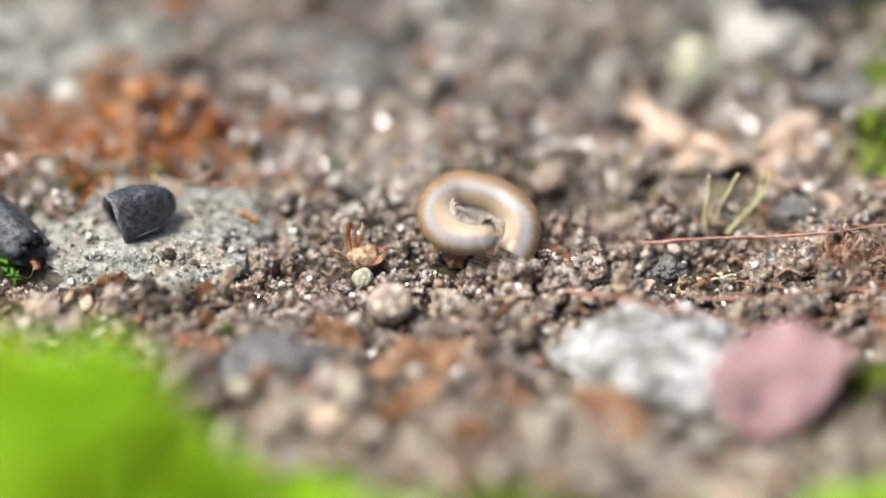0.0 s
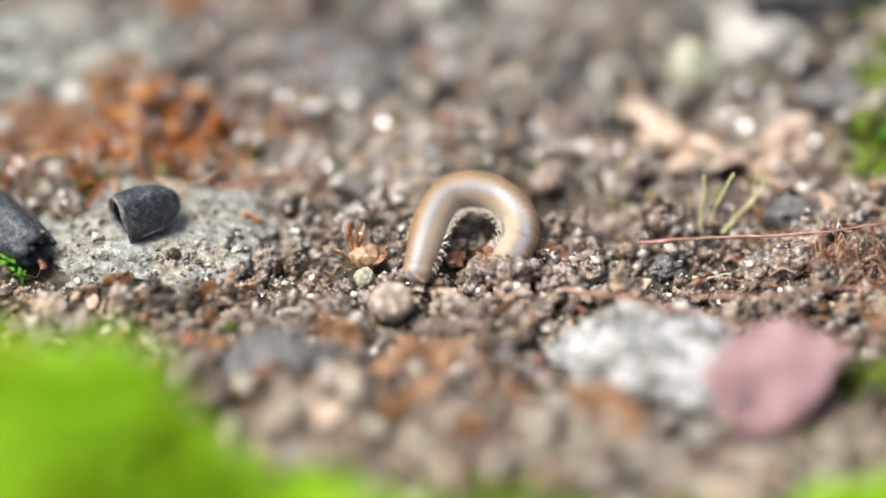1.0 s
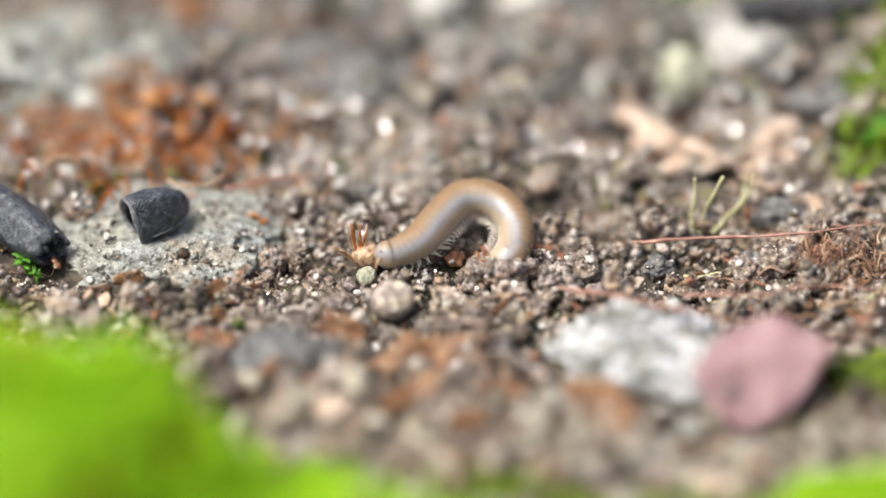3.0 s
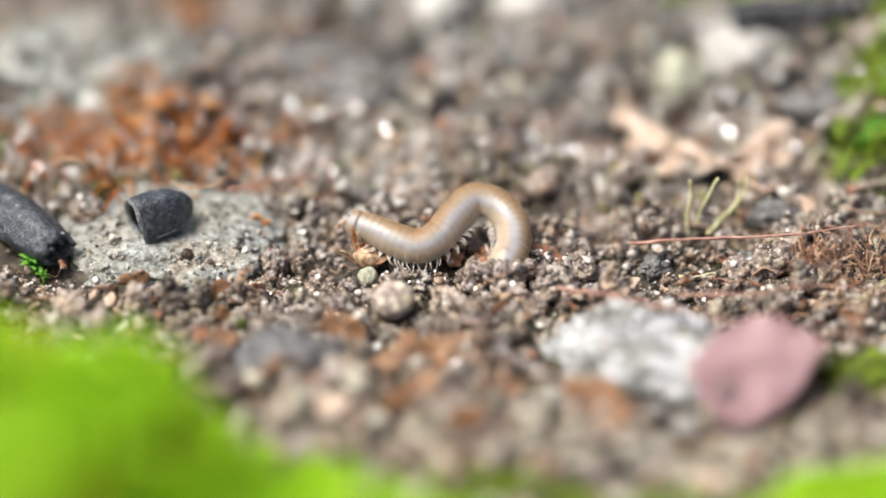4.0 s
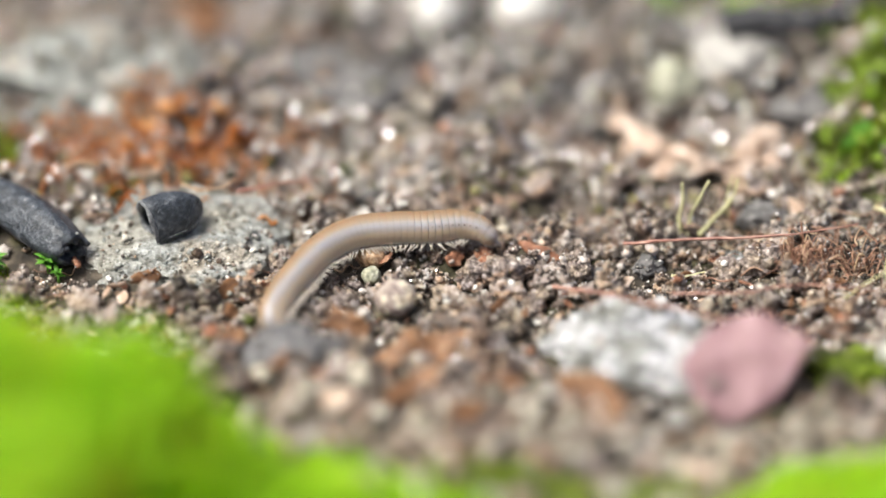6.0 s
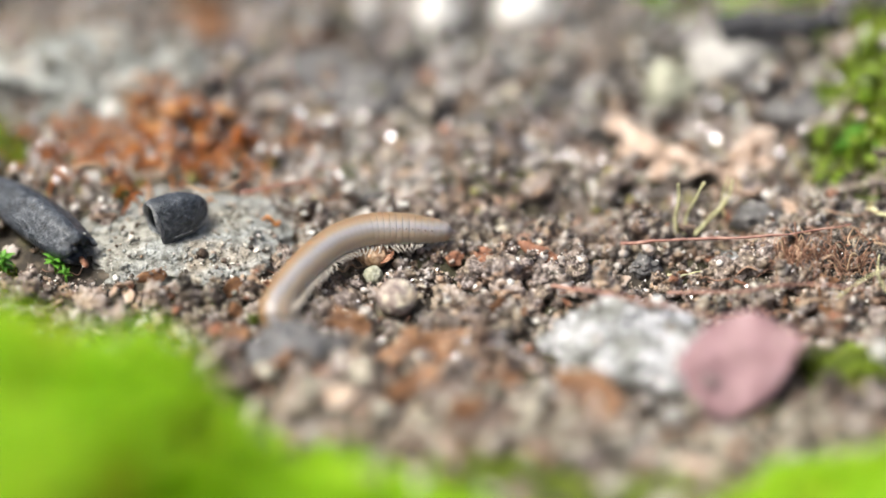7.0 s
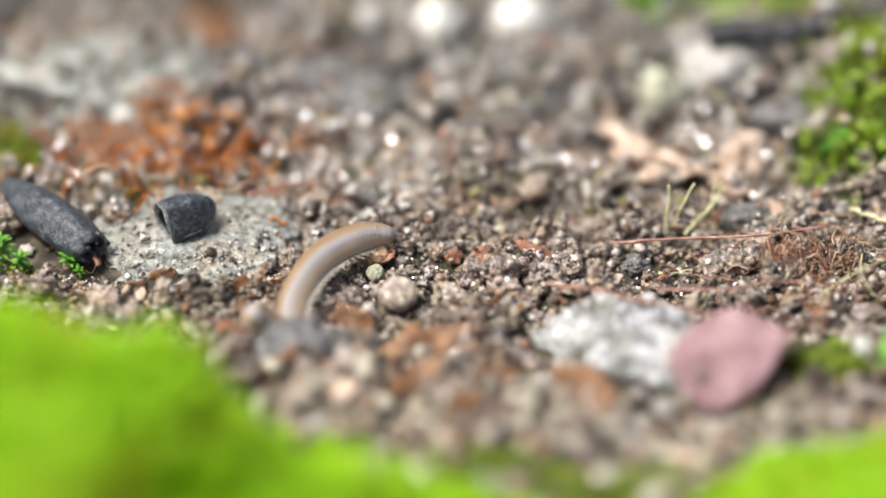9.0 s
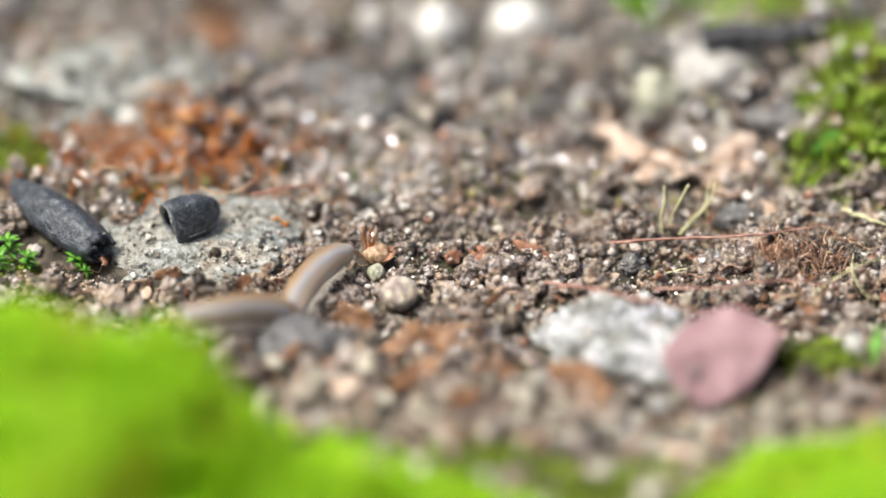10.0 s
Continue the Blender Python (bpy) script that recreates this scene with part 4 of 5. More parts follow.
moss("moss_cushion", "green moss far behind the twig", (22, 31.5), (11, 6.5), 1100, 5, 1.3, 3.4, 0.4)
moss("moss_cushion", "sparse moss tufts behind the fibres", (27.5, 10), (4.0, 6.0), 110, 11, 1.1, 1.8, 0.7, BACKMOSS)
moss("moss_cushion", "small dark green moss by the pink leaf", (25.0, -14.4), (2.8, 2.4), 130, 6, 0.9, 1.1, 0.5, SHADEDMOSS)
moss("moss_cushion", "dark olive moss patch behind the long husk", (-29.32, 10.39), (2.4, 2.6), 60, 12, 0.8, 1.2, 0.5, SHADEDMOSS)
moss("moss_cushion", "low moss film by the long husk", (-28.8, -3.4), (2.2, 1.3), 26, 8, 0.6, 0.8, 0.5, SHADEDMOSS)


def sprig(place, tall, leaves, long, seed, label, material):
    """A single upright moss shoot: a stem with a spiral of pointed leaves and a star of leaves on top."""
    rng = random.Random(seed)
    x, y = place
    ob = thing("moss_sprig", None, None, (x, y, soil_at(x, y) + 0.3), label, "moss", "moss sprigs")
    lean = Vector((rng.uniform(-0.3, 0.3), rng.uniform(-0.2, 0.2), 1)).normalized()
    bm = bmesh.new()
    tube(bm, [(0, 0, -0.3), tuple(lean * tall * 0.5), tuple(lean * tall)], 0.09, 6, 3, 0.6)
    part("stem", bm, material, ob)
    for k in range(leaves):
        f = min(1.0, 0.3 + 0.9 * k / leaves)
        a = k * 2.4 + rng.uniform(-0.3, 0.3)
        out = Vector((math.cos(a), math.sin(a), 0.15 + 0.5 * f + rng.uniform(-0.15, 0.25))).normalized()
        side = out.cross(Vector((0, 0, 1))).normalized()
        up = side.cross(out)
        root, n = lean * tall * f, long * rng.uniform(0.8, 1.15)
        bm = bmesh.new()
        rows = []
        for g, w in ((0, 0.08), (0.25, 0.2), (0.5, 0.21), (0.75, 0.13), (1.0, 0.015)):
            mid = root + out * n * g - Vector((0, 0, 0.25 * n * g * g))
            rows.append([bm.verts.new(mid + side * n * w + up * n * w * 0.4), bm.verts.new(mid - up * 0.01), bm.verts.new(mid - side * n * w + up * n * w * 0.4),
                         bm.verts.new(mid - up * 0.045)])
        for p, q in zip(rows, rows[1:]):
            for c in range(4):
                bm.faces.new((p[c], p[(c + 1) % 4], q[(c + 1) % 4], q[c]))
        bm.faces.new(rows[0][::-1])
        bm.faces.new(rows[-1])
        part("leaf", bm, material, ob)
    return ob


for k, (x, y, tall, leaves, long) in enumerate([(-24.6, -3.0, 0.8, 12, 1.0), (-25.1, -1.9, 1.3, 9, 0.7), (-28.9, -2.2, 1.7, 14, 1.1), (-27.9, -3.6, 1.0, 12, 0.9), (-29.9, -3.8, 1.0, 12, 0.9), (-23.9, -3.9, 0.5, 8, 0.6)]):
    sprig((x, y), tall, leaves, long, 80 + k, "bright green leafy moss sprig beside the long husk", SPRIG)
for k, (x, y) in enumerate([(26.2, 8.6), (26.9, 9.0), (27.4, 8.3), (28.2, 7.2)]):
    sprig((x, y), 1.3, 14, 1.1, 90 + k, "bright green leafy moss sprig behind the fibres", SPRIG)
for k, (x, y) in enumerate([(-9.0, -4.2), (-6, 8.5), (2.5, 8.2), (7.5, 11.5), (11.5, 17), (-5, 13), (-21, 5), (15, 9), (3, 16), (18.5, 13.5), (-12, -9), (-20.6, 4.9)]):
    sprig((x, y), 0.5, 9, 0.6, 50 + k, "tiny olive green moss sprig in the soil", SHADEDMOSS)


# ---- soil crumbs that can be told apart ----
def grain_shapes(material):
    out = []
    for k in range(4):
        bm = bmesh.new()
        lump(bm, (0, 0, 0), (1, 0.9, 0.85), k * 2.3 + 1, 0.4, 2)
        out.append(finish(bm, material))
    return out


GRAIN_SHAPES = {m.name: grain_shapes(m) for m in (CRUMB, TAN, BARK, SLATE, PALEROCK, QUARTZ)}


def crumb(name, place, size, seed, material, label):
    """A crumb of soil: a knobbly core with smaller grains stuck to it."""
    rng = random.Random(seed)
    ob = thing(name, None, None, place, label, "soil", "soil crumbs", turn=(0, 0, rng.uniform(0, 360)))
    bm = bmesh.new()
    lump(bm, (0, 0, 0), (size, size * 0.85, size * 0.8), seed, 0.45, 5, 1.3, fine=0.07)
    part("core", bm, material, ob)
    for k in range(14):
        d = Vector((rng.gauss(0, 1), rng.gauss(0, 1), rng.gauss(0.4, 1))).normalized()
        q = size * rng.uniform(0.1, 0.3)
        kind = QUARTZ if k % 7 == 0 else material
        g = new("grain", GRAIN_SHAPES[kind.name][k % 4])
        g.parent = ob
        p = d * size * rng.uniform(0.75, 0.95) * MM
        g.matrix_basis = Matrix.LocRotScale((p.x, p.y * 0.88, p.z * 0.84), Euler((rng.uniform(0, 6), rng.uniform(0, 6), 0)), (q, q, q))
    return bury(ob)


LOOSE = "knobbly brown crumb of soil with pale grains"
FOCUS = crumb("soil_crumb", (2.19, -3.28, 0.16), 1.25, 1, CRUMB, "grey brown crumb of soil set with white grains")
crumb("soil_crumb", (3.69, -4.13, 0.93), 1.2, 31, CRUMB, "purplish brown crumb of soil against the millipede")
crumb("soil_crumb", (4.86, -3.60, 0.80), 0.85, 32, CRUMB, LOOSE)
crumb("soil_crumb", (2.88, -2.63, 0.46), 0.75, 33, BARK, "rusty brown crumb of soil")
crumb("soil_crumb", (4.14, -5.11, 0.07), 1.1, 2, TAN, "pale tan crumb of soil")
crumb("soil_crumb", (2.62, -1.21, -0.03), 0.75, 3, BARK, "rusty brown crumb of soil")
crumb("soil_crumb", (-10.12, -1.47, -0.19), 1.0, 4, CRUMB, LOOSE)
crumb("soil_crumb", (-7.18, -2.95, -0.82), 1.0, 5, CRUMB, LOOSE)
crumb("soil_crumb", (-6.12, -5.76, -0.52), 1.3, 6, CRUMB, LOOSE)
crumb("soil_crumb", (0.55, -5.91, -0.19), 1.3, 7, TAN, "pinkish tan crumb of soil")
crumb("soil_crumb", (5.67, -6.25, -0.16), 0.8, 8, CRUMB, LOOSE)
crumb("soil_crumb", (9.98, -3.24, -0.20), 0.8, 9, SLATE, "dark charcoal crumb of soil")
crumb("soil_crumb", (12.92, -2.26, -0.05), 0.9, 10, SLATE, "dark charcoal crumb of soil")
crumb("soil_crumb", (18.06, -2.80, -0.09), 1.2, 11, CRUMB, LOOSE)
crumb("soil_crumb", (-1.52, 3.20, 0.55), 1.0, 12, CRUMB, LOOSE)
crumb("soil_crumb", (-3.25, 2.03, 0.31), 0.7, 13, CRUMB, LOOSE)
crumb("soil_crumb", (6.12, 5.51, 0.85), 0.9, 14, TAN, "pale tan crumb of soil")
crumb("soil_crumb", (-21.58, 2.45, 0.86), 1.0, 15, CRUMB, LOOSE)
crumb("soil_crumb", (-22.30, -6.67, 0.34), 1.1, 16, TAN, "pale tan crumb of soil by the moss")
crumb("soil_crumb", (-4.66, 5.62, -0.15), 0.6, 17, SLATE, "dark charcoal crumb of soil")
crumb("soil_crumb", (-13.69, -3.34, -0.13), 0.9, 18, CRUMB, LOOSE)
shard("dead_leaf", (-18.43, -4.45, 0.78), 2.0, 1.0, 33, DEADLEAF, "small dark brown leaf curl by the flat stone", (55, 10, 30))
crumb("soil_crumb", (21.15, -2.36, 0.44), 1.0, 20, CRUMB, LOOSE)
crumb("soil_crumb", (-29.70, 1.82, 0.65), 1.6, 34, CRUMB, "dark brown clod of soil beside the long husk")
crumb("soil_crumb", (6.73, -16.79, 1.08), 0.7, 21, PALEROCK, "small pale crumb beside dead leaves")
crumb("soil_crumb", (14.20, -19.56, 0.91), 0.7, 22, PALEROCK, "small pale crumb beside dead leaves")
crumb("soil_crumb", (12.99, -21.65, 0.80), 0.7, 23, PALEROCK, "small pale crumb beside dead leaves")
crumb("soil_crumb", (12.56, -18.41, 1.11), 0.6, 24, PALEROCK, "small pale crumb beside dead leaves")


# ---- the millipede ----
RINGS = 46
BODY = 17.4


def girth(f):
    """Radius in mm along the body, 0 at the head and 1 at the tail."""
    r = 1.0
    if f < 0.2:
        r = 0.72 + 0.28 * math.sin(f / 0.2 * math.pi / 2)
    if f > 0.8:
        g = min(1, (f - 0.8) / 0.2)
        r = 1 - 0.36 * g ** 1.7
    return 1.05 * r


def make_millipede():
    ob = thing("millipede", None, None, (0, 0, 0), "tan and grey ringed millipede crawling over the soil", "millipede")
    step = BODY / RINGS
    rings, legs = [], []
    for i in range(RINGS):
        r = girth((i + 0.5) / RINGS) * 1.02
        bm = bmesh.new()
        sides, rows = 28, []
        if i == 0:
            prof = [(1.75, 0.05), (1.7, 0.32), (1.45, 0.66), (1.05, 0.88), (0.5, 1.02), (0.0, 1.06), (-0.6, 1.0)]
        elif i == RINGS - 1:
            prof = [(1.3, 0.86), (0.8, 0.92), (0.2, 0.965), (-0.6, 0.93), (-1.15, 0.74), (-1.5, 0.5), (-1.75, 0.27), (-2.3, 0.15), (-3.2, 0.03)]
        else:
            prof = [(1.8, 0.86), (1.2, 0.92), (0.7, 0.96), (0.2, 0.99), (-0.1, 0.998), (-0.4, 1.0), (-0.56, 0.997), (-0.64, 0.994), (-0.72, 0.975)] if i > 33 else [(1.8, 0.955), (1.2, 0.978), (0.7, 0.99), (0.2, 0.997), (-0.1, 1.0), (-0.4, 1.0), (-0.56, 0.997), (-0.64, 0.994), (-0.72, 0.975)]
        for x, k in prof:
            row = []
            for j in range(sides):
                a = j * math.tau / sides
                c, s = math.cos(a), math.sin(a)
                q = k * 1.02 * girth(min(1, max(0, (i + 0.5 - x) / RINGS)))
                z = c * q
                if z < -0.9 * r:
                    z = -0.9 * r + (z + 0.9 * r) * 0.35
                row.append(bm.verts.new((x * step, s * q * 0.97, z)))
            rows.append(row)
        for p, q in zip(rows, rows[1:]):
            for j in range(sides):
                bm.faces.new((p[j], p[(j + 1) % sides], q[(j + 1) % sides], q[j]))
        bm.faces.new(rows[0])
        bm.faces.new(rows[-1][::-1])
        bmesh.ops.recalc_face_normals(bm, faces=bm.faces)
        name = "head" if i == 0 else "tail_plate" if i == RINGS - 1 else "body_ring"
        ring = part(name, bm, RING, ob)
        rings.append(ring)
        if 3 < i < RINGS - 2:
            for side in (-1, 1):
                bm = bmesh.new()
                lump(bm, (-0.05, side * r * 0.93, r * 0.08), (0.07, 0.035, 0.05), i, 0.1, 2)
                part("pore", bm, PORE, ring, "dark brown pore")
        if 0 < i < RINGS - 3:
            for side in (-1, 1):
                for fore in ((-0.1, 0.1) if i > 3 else (0.0,)):
                    bm = bmesh.new()
                    swing = 0.3 * math.sin(i * 0.62 + fore * 3) + 0.08 * math.sin(i * 7.3 + side + fore * 40)
                    tube(bm, [(fore, side * 0.22 * r, -0.86 * r), (fore + 0.3 * swing, side * 0.5 * r, -1.0 * r), (fore + 0.8 * swing, side * 0.62 * r, -1.12 * r), (fore + 1.7 * swing, side * (0.74 + 0.1 * math.sin(i * 3.1)) * 0.85 * r, -1.32 * r)], 0.07, 6, 4, 0.35)
                    leg = part("leg", bm, LEG, ring, "pale slender leg")
                    legs.append((leg, i, fore, side, (fore, side * 0.22 * r, -0.86 * r)))
        if i == 0:
            for side in (-1, 1):
                bm = bmesh.new()
                tube(bm, [(0.4, side * 0.4, 0.1), (0.65, side * 0.55, 0.0), (0.85, side * 0.66, -0.25), (0.92, side * 0.7, -0.55)], 0.06, 7, 5, 0.9)
                part("antenna", bm, STRAW, ring, "short brownish bent antenna")
                bm = bmesh.new()
                lump(bm, (0.42, side * 0.42, 0.42), (0.1, 0.08, 0.09), 3, 0.1, 2)
                part("eye", bm, PORE, ring, "small dark eye patch")
    return rings, legs


millipede_rings, millipede_legs = make_millipede()


# bare dark soil: before and beside the pink leaf, round the long husk
def bare(x, y, rx, ry):
    for gx, gy in itertools.product(np.arange(x - rx, x + rx, 0.1), np.arange(y - ry, y + ry, 0.1)):
        if ((gx - x) / rx) ** 2 + ((gy - y) / ry) ** 2 < 1:
            cy, cx = int((gy - TOP_Y) / GRID), int((gx - TOP_X) / GRID)
            if 0 <= cy < TAKEN.shape[0] and 0 <= cx < TAKEN.shape[1]:
                TAKEN[cy, cx] = 2


bare(19.2, -17.2, 4.6, 3.0)
# bare dark soil standing in for the shade beside the leaf
bare(24.6, -14.6, 3.2, 2.6)
# the same for the shaded gap left of the long husk
bare(-29.0, 0.2, 2.4, 2.2)
bare(-29.3, 10.4, 2.4, 2.6)
bare(-26.4, -2.4, 2.4, 1.3)


# ---- loose soil grains ----
def lane(x, y):
    """The strip of soil that the millipede crawls over."""
    near = np.full(np.shape(x), 99.0)
    line = [(2.0, -1.2), (0.2, 0.6), (-0.5, 2.4), (2.2, 4.2), (4.3, 2.0), (3.3, -1.6), (4.3, 2.0), (2.2, 4.2), (-0.5, 2.4), (-4, 0.8), (-7, -0.2), (-9, -4.2), (-10, -7), (-7.5, -9.5)]
    for (ax, ay), (bx, by) in zip(line, line[1:]):
        f = np.clip(((x - ax) * (bx - ax) + (y - ay) * (by - ay)) / ((bx - ax) ** 2 + (by - ay) ** 2), 0, 1)
        near = np.minimum(near, np.hypot(x - ax - f * (bx - ax), y - ay - f * (by - ay)))
    return near < 1.5


scraps = random.Random(8)
for k in range(46):
    x, y = (scraps.uniform(-22, -4.5), scraps.uniform(-11, -2.5)) if k % 5 < 3 else (scraps.uniform(3, 25), scraps.uniform(-8, -3.5))
    across = abs(x + 9) < 3.2 and y > -11
    if across or math.hypot((x + 16.5) / 6, (y - 0.3) / 4.6) < 1 or math.hypot((x - 11.8) / 5.5, (y + 11) / 4.6) < 1 or taken(np.array([x]), np.array([y]))[0]:
        continue
    size = scraps.uniform(0.8, 1.7)
    says = "small curled pale leaf scrap in the soil" if k % 4 == 2 else "small curled brown leaf scrap in the soil"
    scrap = shard("leaf_scrap", (x, y, soil_at(x, y) + 0.75), size, size * 0.6, 100 + k, (DEADLEAF, BARK, PEACH, DEADLEAF)[k % 4], says, (scraps.uniform(20, 75), scraps.uniform(-30, 30), scraps.uniform(0, 360)), 0.16)
    tagged(scrap, says, "plant litter", "leaf scraps in the soil")


def sharp_zone(x, y):
    return np.exp(-((y + 2) / 13) ** 2)


def rusty_zone(x, y):
    return np.clip(1.1 * np.exp(-((x + 17.0) / 6.4) ** 2 - ((y - 10.8) / 3.0) ** 2) + 1.1 * np.exp(-((x + 16) / 6) ** 2 - ((y - 25.5) / 3.5) ** 2) + 0.22 * np.exp(-((x - 22) / 5) ** 2 - ((y + 2) / 5) ** 2) - 0.15, 0, 1)


def off_stones(x, y):
    return np.where(((x + 16.5) / 5.6) ** 2 + ((y - 0.3) / 4.4) ** 2 < 1, 0.22, 1.0) * np.where(((x - 11.8) / 5) ** 2 + ((y + 11) / 4) ** 2 < 1, 0.1, 1.0)


def rear(x, y):
    return np.clip((y - 4) / 10, 0, 1)


grains("soil_crumbs", "coarse brown soil crumbs", 1200, (-36, 36, -30, 42), (0.4, 1.15), CRUMB, 13, 4, where=lambda x, y: np.where(lane(x, y), 0, 1), rough=0.6, single=130)
grains("soil_crumbs", "small brown soil crumbs", 900, (-14, 8, -11, 6), (0.26, 0.55), CRUMB, 41, 3, where=lambda x, y: np.where(lane(x, y), 0.9, 0.35), rough=0.65, single=60)
grains("tan_crumbs", "coarse pale tan soil crumbs", 260, (-36, 36, -30, 42), (0.3, 0.9), TAN, 17, 4, where=lambda x, y: np.where(lane(x, y), 0, 1), rough=0.6, single=30)
grains("tan_litter", "pale tan crumbled litter and soil", 1000, (-20, 36, -30, -12), (0.25, 0.7), TAN, 22, where=lambda x, y: np.clip((-12 - y) / 5, 0, 1), rough=0.6, squash=0.6)
# Dark crumbs added so that their colour gives the shaded gaps behind.
grains("dark_crumbs", "dark soil crumbs standing in for black gaps", 2400, (-36, 36, 10, 42), (0.3, 0.9), SLATE, 23, where=lambda x, y: np.clip((y - 10) / 8, 0, 0.8), rough=0.6)
grains("pale_gravel", "pale beige and white gravel in the soil", 750, (-36, 36, 2, 42), (0.14, 0.55), PALEROCK, 16, where=lambda x, y: rear(x, y) * (1 - rusty_zone(x, y)), rough=0.45)
grains("lilac_gravel", "lilac grey gravel behind the litter", 520, (-36, 36, 6, 42), (0.3, 1.1), LILAC, 26, where=lambda x, y: np.clip((y - 6) / 8, 0, 0.9) * (1 - rusty_zone(x, y)), rough=0.5)
grains("quartz_pebbles", "small white quartz pebbles at the back", 2000, (-36, 36, 3, 42), (0.13, 0.36), GRAVEL, 30, 3, where=lambda x, y: np.clip((y - 5) / 10, 0, 1) * (1 - 0.7 * rusty_zone(x, y)), dust=0.2, rough=0.25, squash=0.9)
grains("olive_grains", "olive yellow grains darkened like the gaps between gravel", 5200, (-36, 36, 2, 42), (0.1, 0.38), OLIVEGAP, 43, where=lambda x, y: np.clip((y - 1) / 6, 0, 0.75) * (1 - 0.8 * rusty_zone(x, y)), dust=0.1, rough=0.5)
grains("slab_grit", "pale grit lying on the broad grey stone", 2200, (-31, -14, 11, 23), (0.12, 0.42), GREYROCK, 44, where=lambda x, y: np.clip(1.4 - np.hypot((x + 22) / 7, (y - 16.5) / 5), 0, 1), dust=1.0, rough=0.5)
grains("pale_litter", "pale sandy crumbled litter in front", 850, (-12, 24, -34, -14), (0.25, 0.75), PALELITTER, 45, where=lambda x, y: np.clip((-14 - y) / 7, 0, 1), rough=0.5, squash=0.7)
grains("soil_grains", "mixed brown and grey soil grains", 13000, (-36, 36, -30, 42), (0.13, 0.55), GRAIN, 11, where=lambda x, y: np.where(lane(x, y), 0.8, 1), dust=0.03, rough=0.55)
grains("grey_sand", "grey sandy grit on the flat stone", 3400, (-25, -9, -8, 8), (0.04, 0.2), GREYROCK, 20, where=lambda x, y: np.clip(1.3 - np.hypot((x + 16.5) / 6.5, (y - 0.3) / 5.5), 0, 1) ** 0.7, dust=0.75, rough=0.5)
grains("rusty_litter", "rust orange crumbled plant litter", 9000, (-36, 36, -20, 34), (0.1, 0.36), RUST, 15, where=rusty_zone, squash=0.55, rough=0.7)
grains("rusty_clumps", "rust orange clumps of plant litter", 420, (-26, -8, 6.0, 11), (0.2, 0.45), RUST, 28, 3, where=rusty_zone, rough=0.8)
grains("litter_grains", "brown soil grains strewn over the rusty litter", 1300, (-28, -6, 7, 20), (0.1, 0.4), GRAIN, 46, where=lambda x, y: np.clip((y - 5) / 9, 0.25, 0.9), dust=0.4, rough=0.55)
grains("litter_gravel", "pale gravel strewn over the rusty litter", 150, (-28, -4, 7, 20), (0.1, 0.32), GRAVEL, 47, dust=0.3, rough=0.4)
grains("grey_grit", "pale grey grit behind the dry bud", 900, (-12, 0, 0, 9), (0.07, 0.28), GRAVEL, 48, where=lambda x, y: np.where(lane(x, y), 0.3, 0.9), dust=0.1, rough=0.5)
grains("rusty_bits", "scattered rusty brown plant bits", 700, (-36, 36, -30, 42), (0.12, 0.5), BARK, 18, squash=0.5, rough=0.8)
grains("soil_grains", "fine brown soil grains", 24000, (-32, 32, -14, 14), (0.05, 0.24), GRAIN, 12, where=sharp_zone, dust=0.12, rough=0.55)
grains("quartz_grains", "glinting white quartz grains in the soil", 3600, (-36, 36, -30, 42), (0.07, 0.3), QUARTZ, 14, where=lambda x, y: 0.16 + 0.8 * rear(x, y), dust=0.05, rough=0.5, facets=True)
grains("quartz_grains", "white flecks on the grey stone", 50, (-22, -11, -4, 4), (0.06, 0.22), QUARTZ, 21, dust=1.0, rough=0.5)
grains("quartz_grains", "tiny glinting quartz grains on the crumbs", 9000, (-30, 30, -12, 12), (0.03, 0.11), QUARTZ, 19, 1, where=sharp_zone, dust=0.05, rough=0.5, facets=True)


def flakes(name, label, count, box, sizes, material, seed):
    """Thin six-sided mineral flakes lying at all tilts on the crumbs, as one mesh."""
    rng = np.random.default_rng(seed)
    verts, faces = [], []
    xs, ys = rng.uniform(box[0], box[1], count), rng.uniform(box[2], box[3], count)
    zs = top_at(xs, ys)
    open_soil = taken(xs, ys) == 0
    for x, y, z in zip(xs[open_soil], ys[open_soil], zs[open_soil]):
        r = rng.uniform(*sizes) * (0.55 if abs(y + 1) < 9 else 1)
        n = Vector((rng.normal(0, 0.55), rng.normal(0, 0.55), 1)).normalized()
        u = n.orthogonal().normalized()
        v = n.cross(u)
        at = Vector((x, y, min(z, soil_at(x, y) + 3.2) + r * 0.35))
        base = len(verts)
        spin = rng.uniform(0, 6)
        for lift in (0.012, -0.012):
            for k in range(6):
                a = spin + k * math.tau / 6
                verts.append((at + u * (r * math.cos(a)) + v * (r * 0.8 * math.sin(a)) + n * lift) * MM)
        faces.append([base + k for k in range(6)])
        faces.append([base + 6 + k for k in range(5, -1, -1)])
        for k in range(6):
            faces.append([base + k, base + 6 + k, base + 6 + (k + 1) % 6, base + (k + 1) % 6])
    me = bpy.data.meshes.new("flakes")
    me.from_pydata(verts, [], faces)
    me.materials.append(material)
    return tagged(new(name, me), label, "soil", "", "stuff")


flakes("mica_flakes", "glittering mica flakes among the gravel", 6000, (-34, 34, 5, 40), (0.06, 0.18), MICA, 32)
flakes("mica_flakes", "tiny glittering mica flakes in the soil", 15000, (-34, 34, -13, 40), (0.035, 0.125), MICA, 31)

# the lens is focused on a crumb of soil beside the millipede
cam.data.dof.focus_object = FOCUS


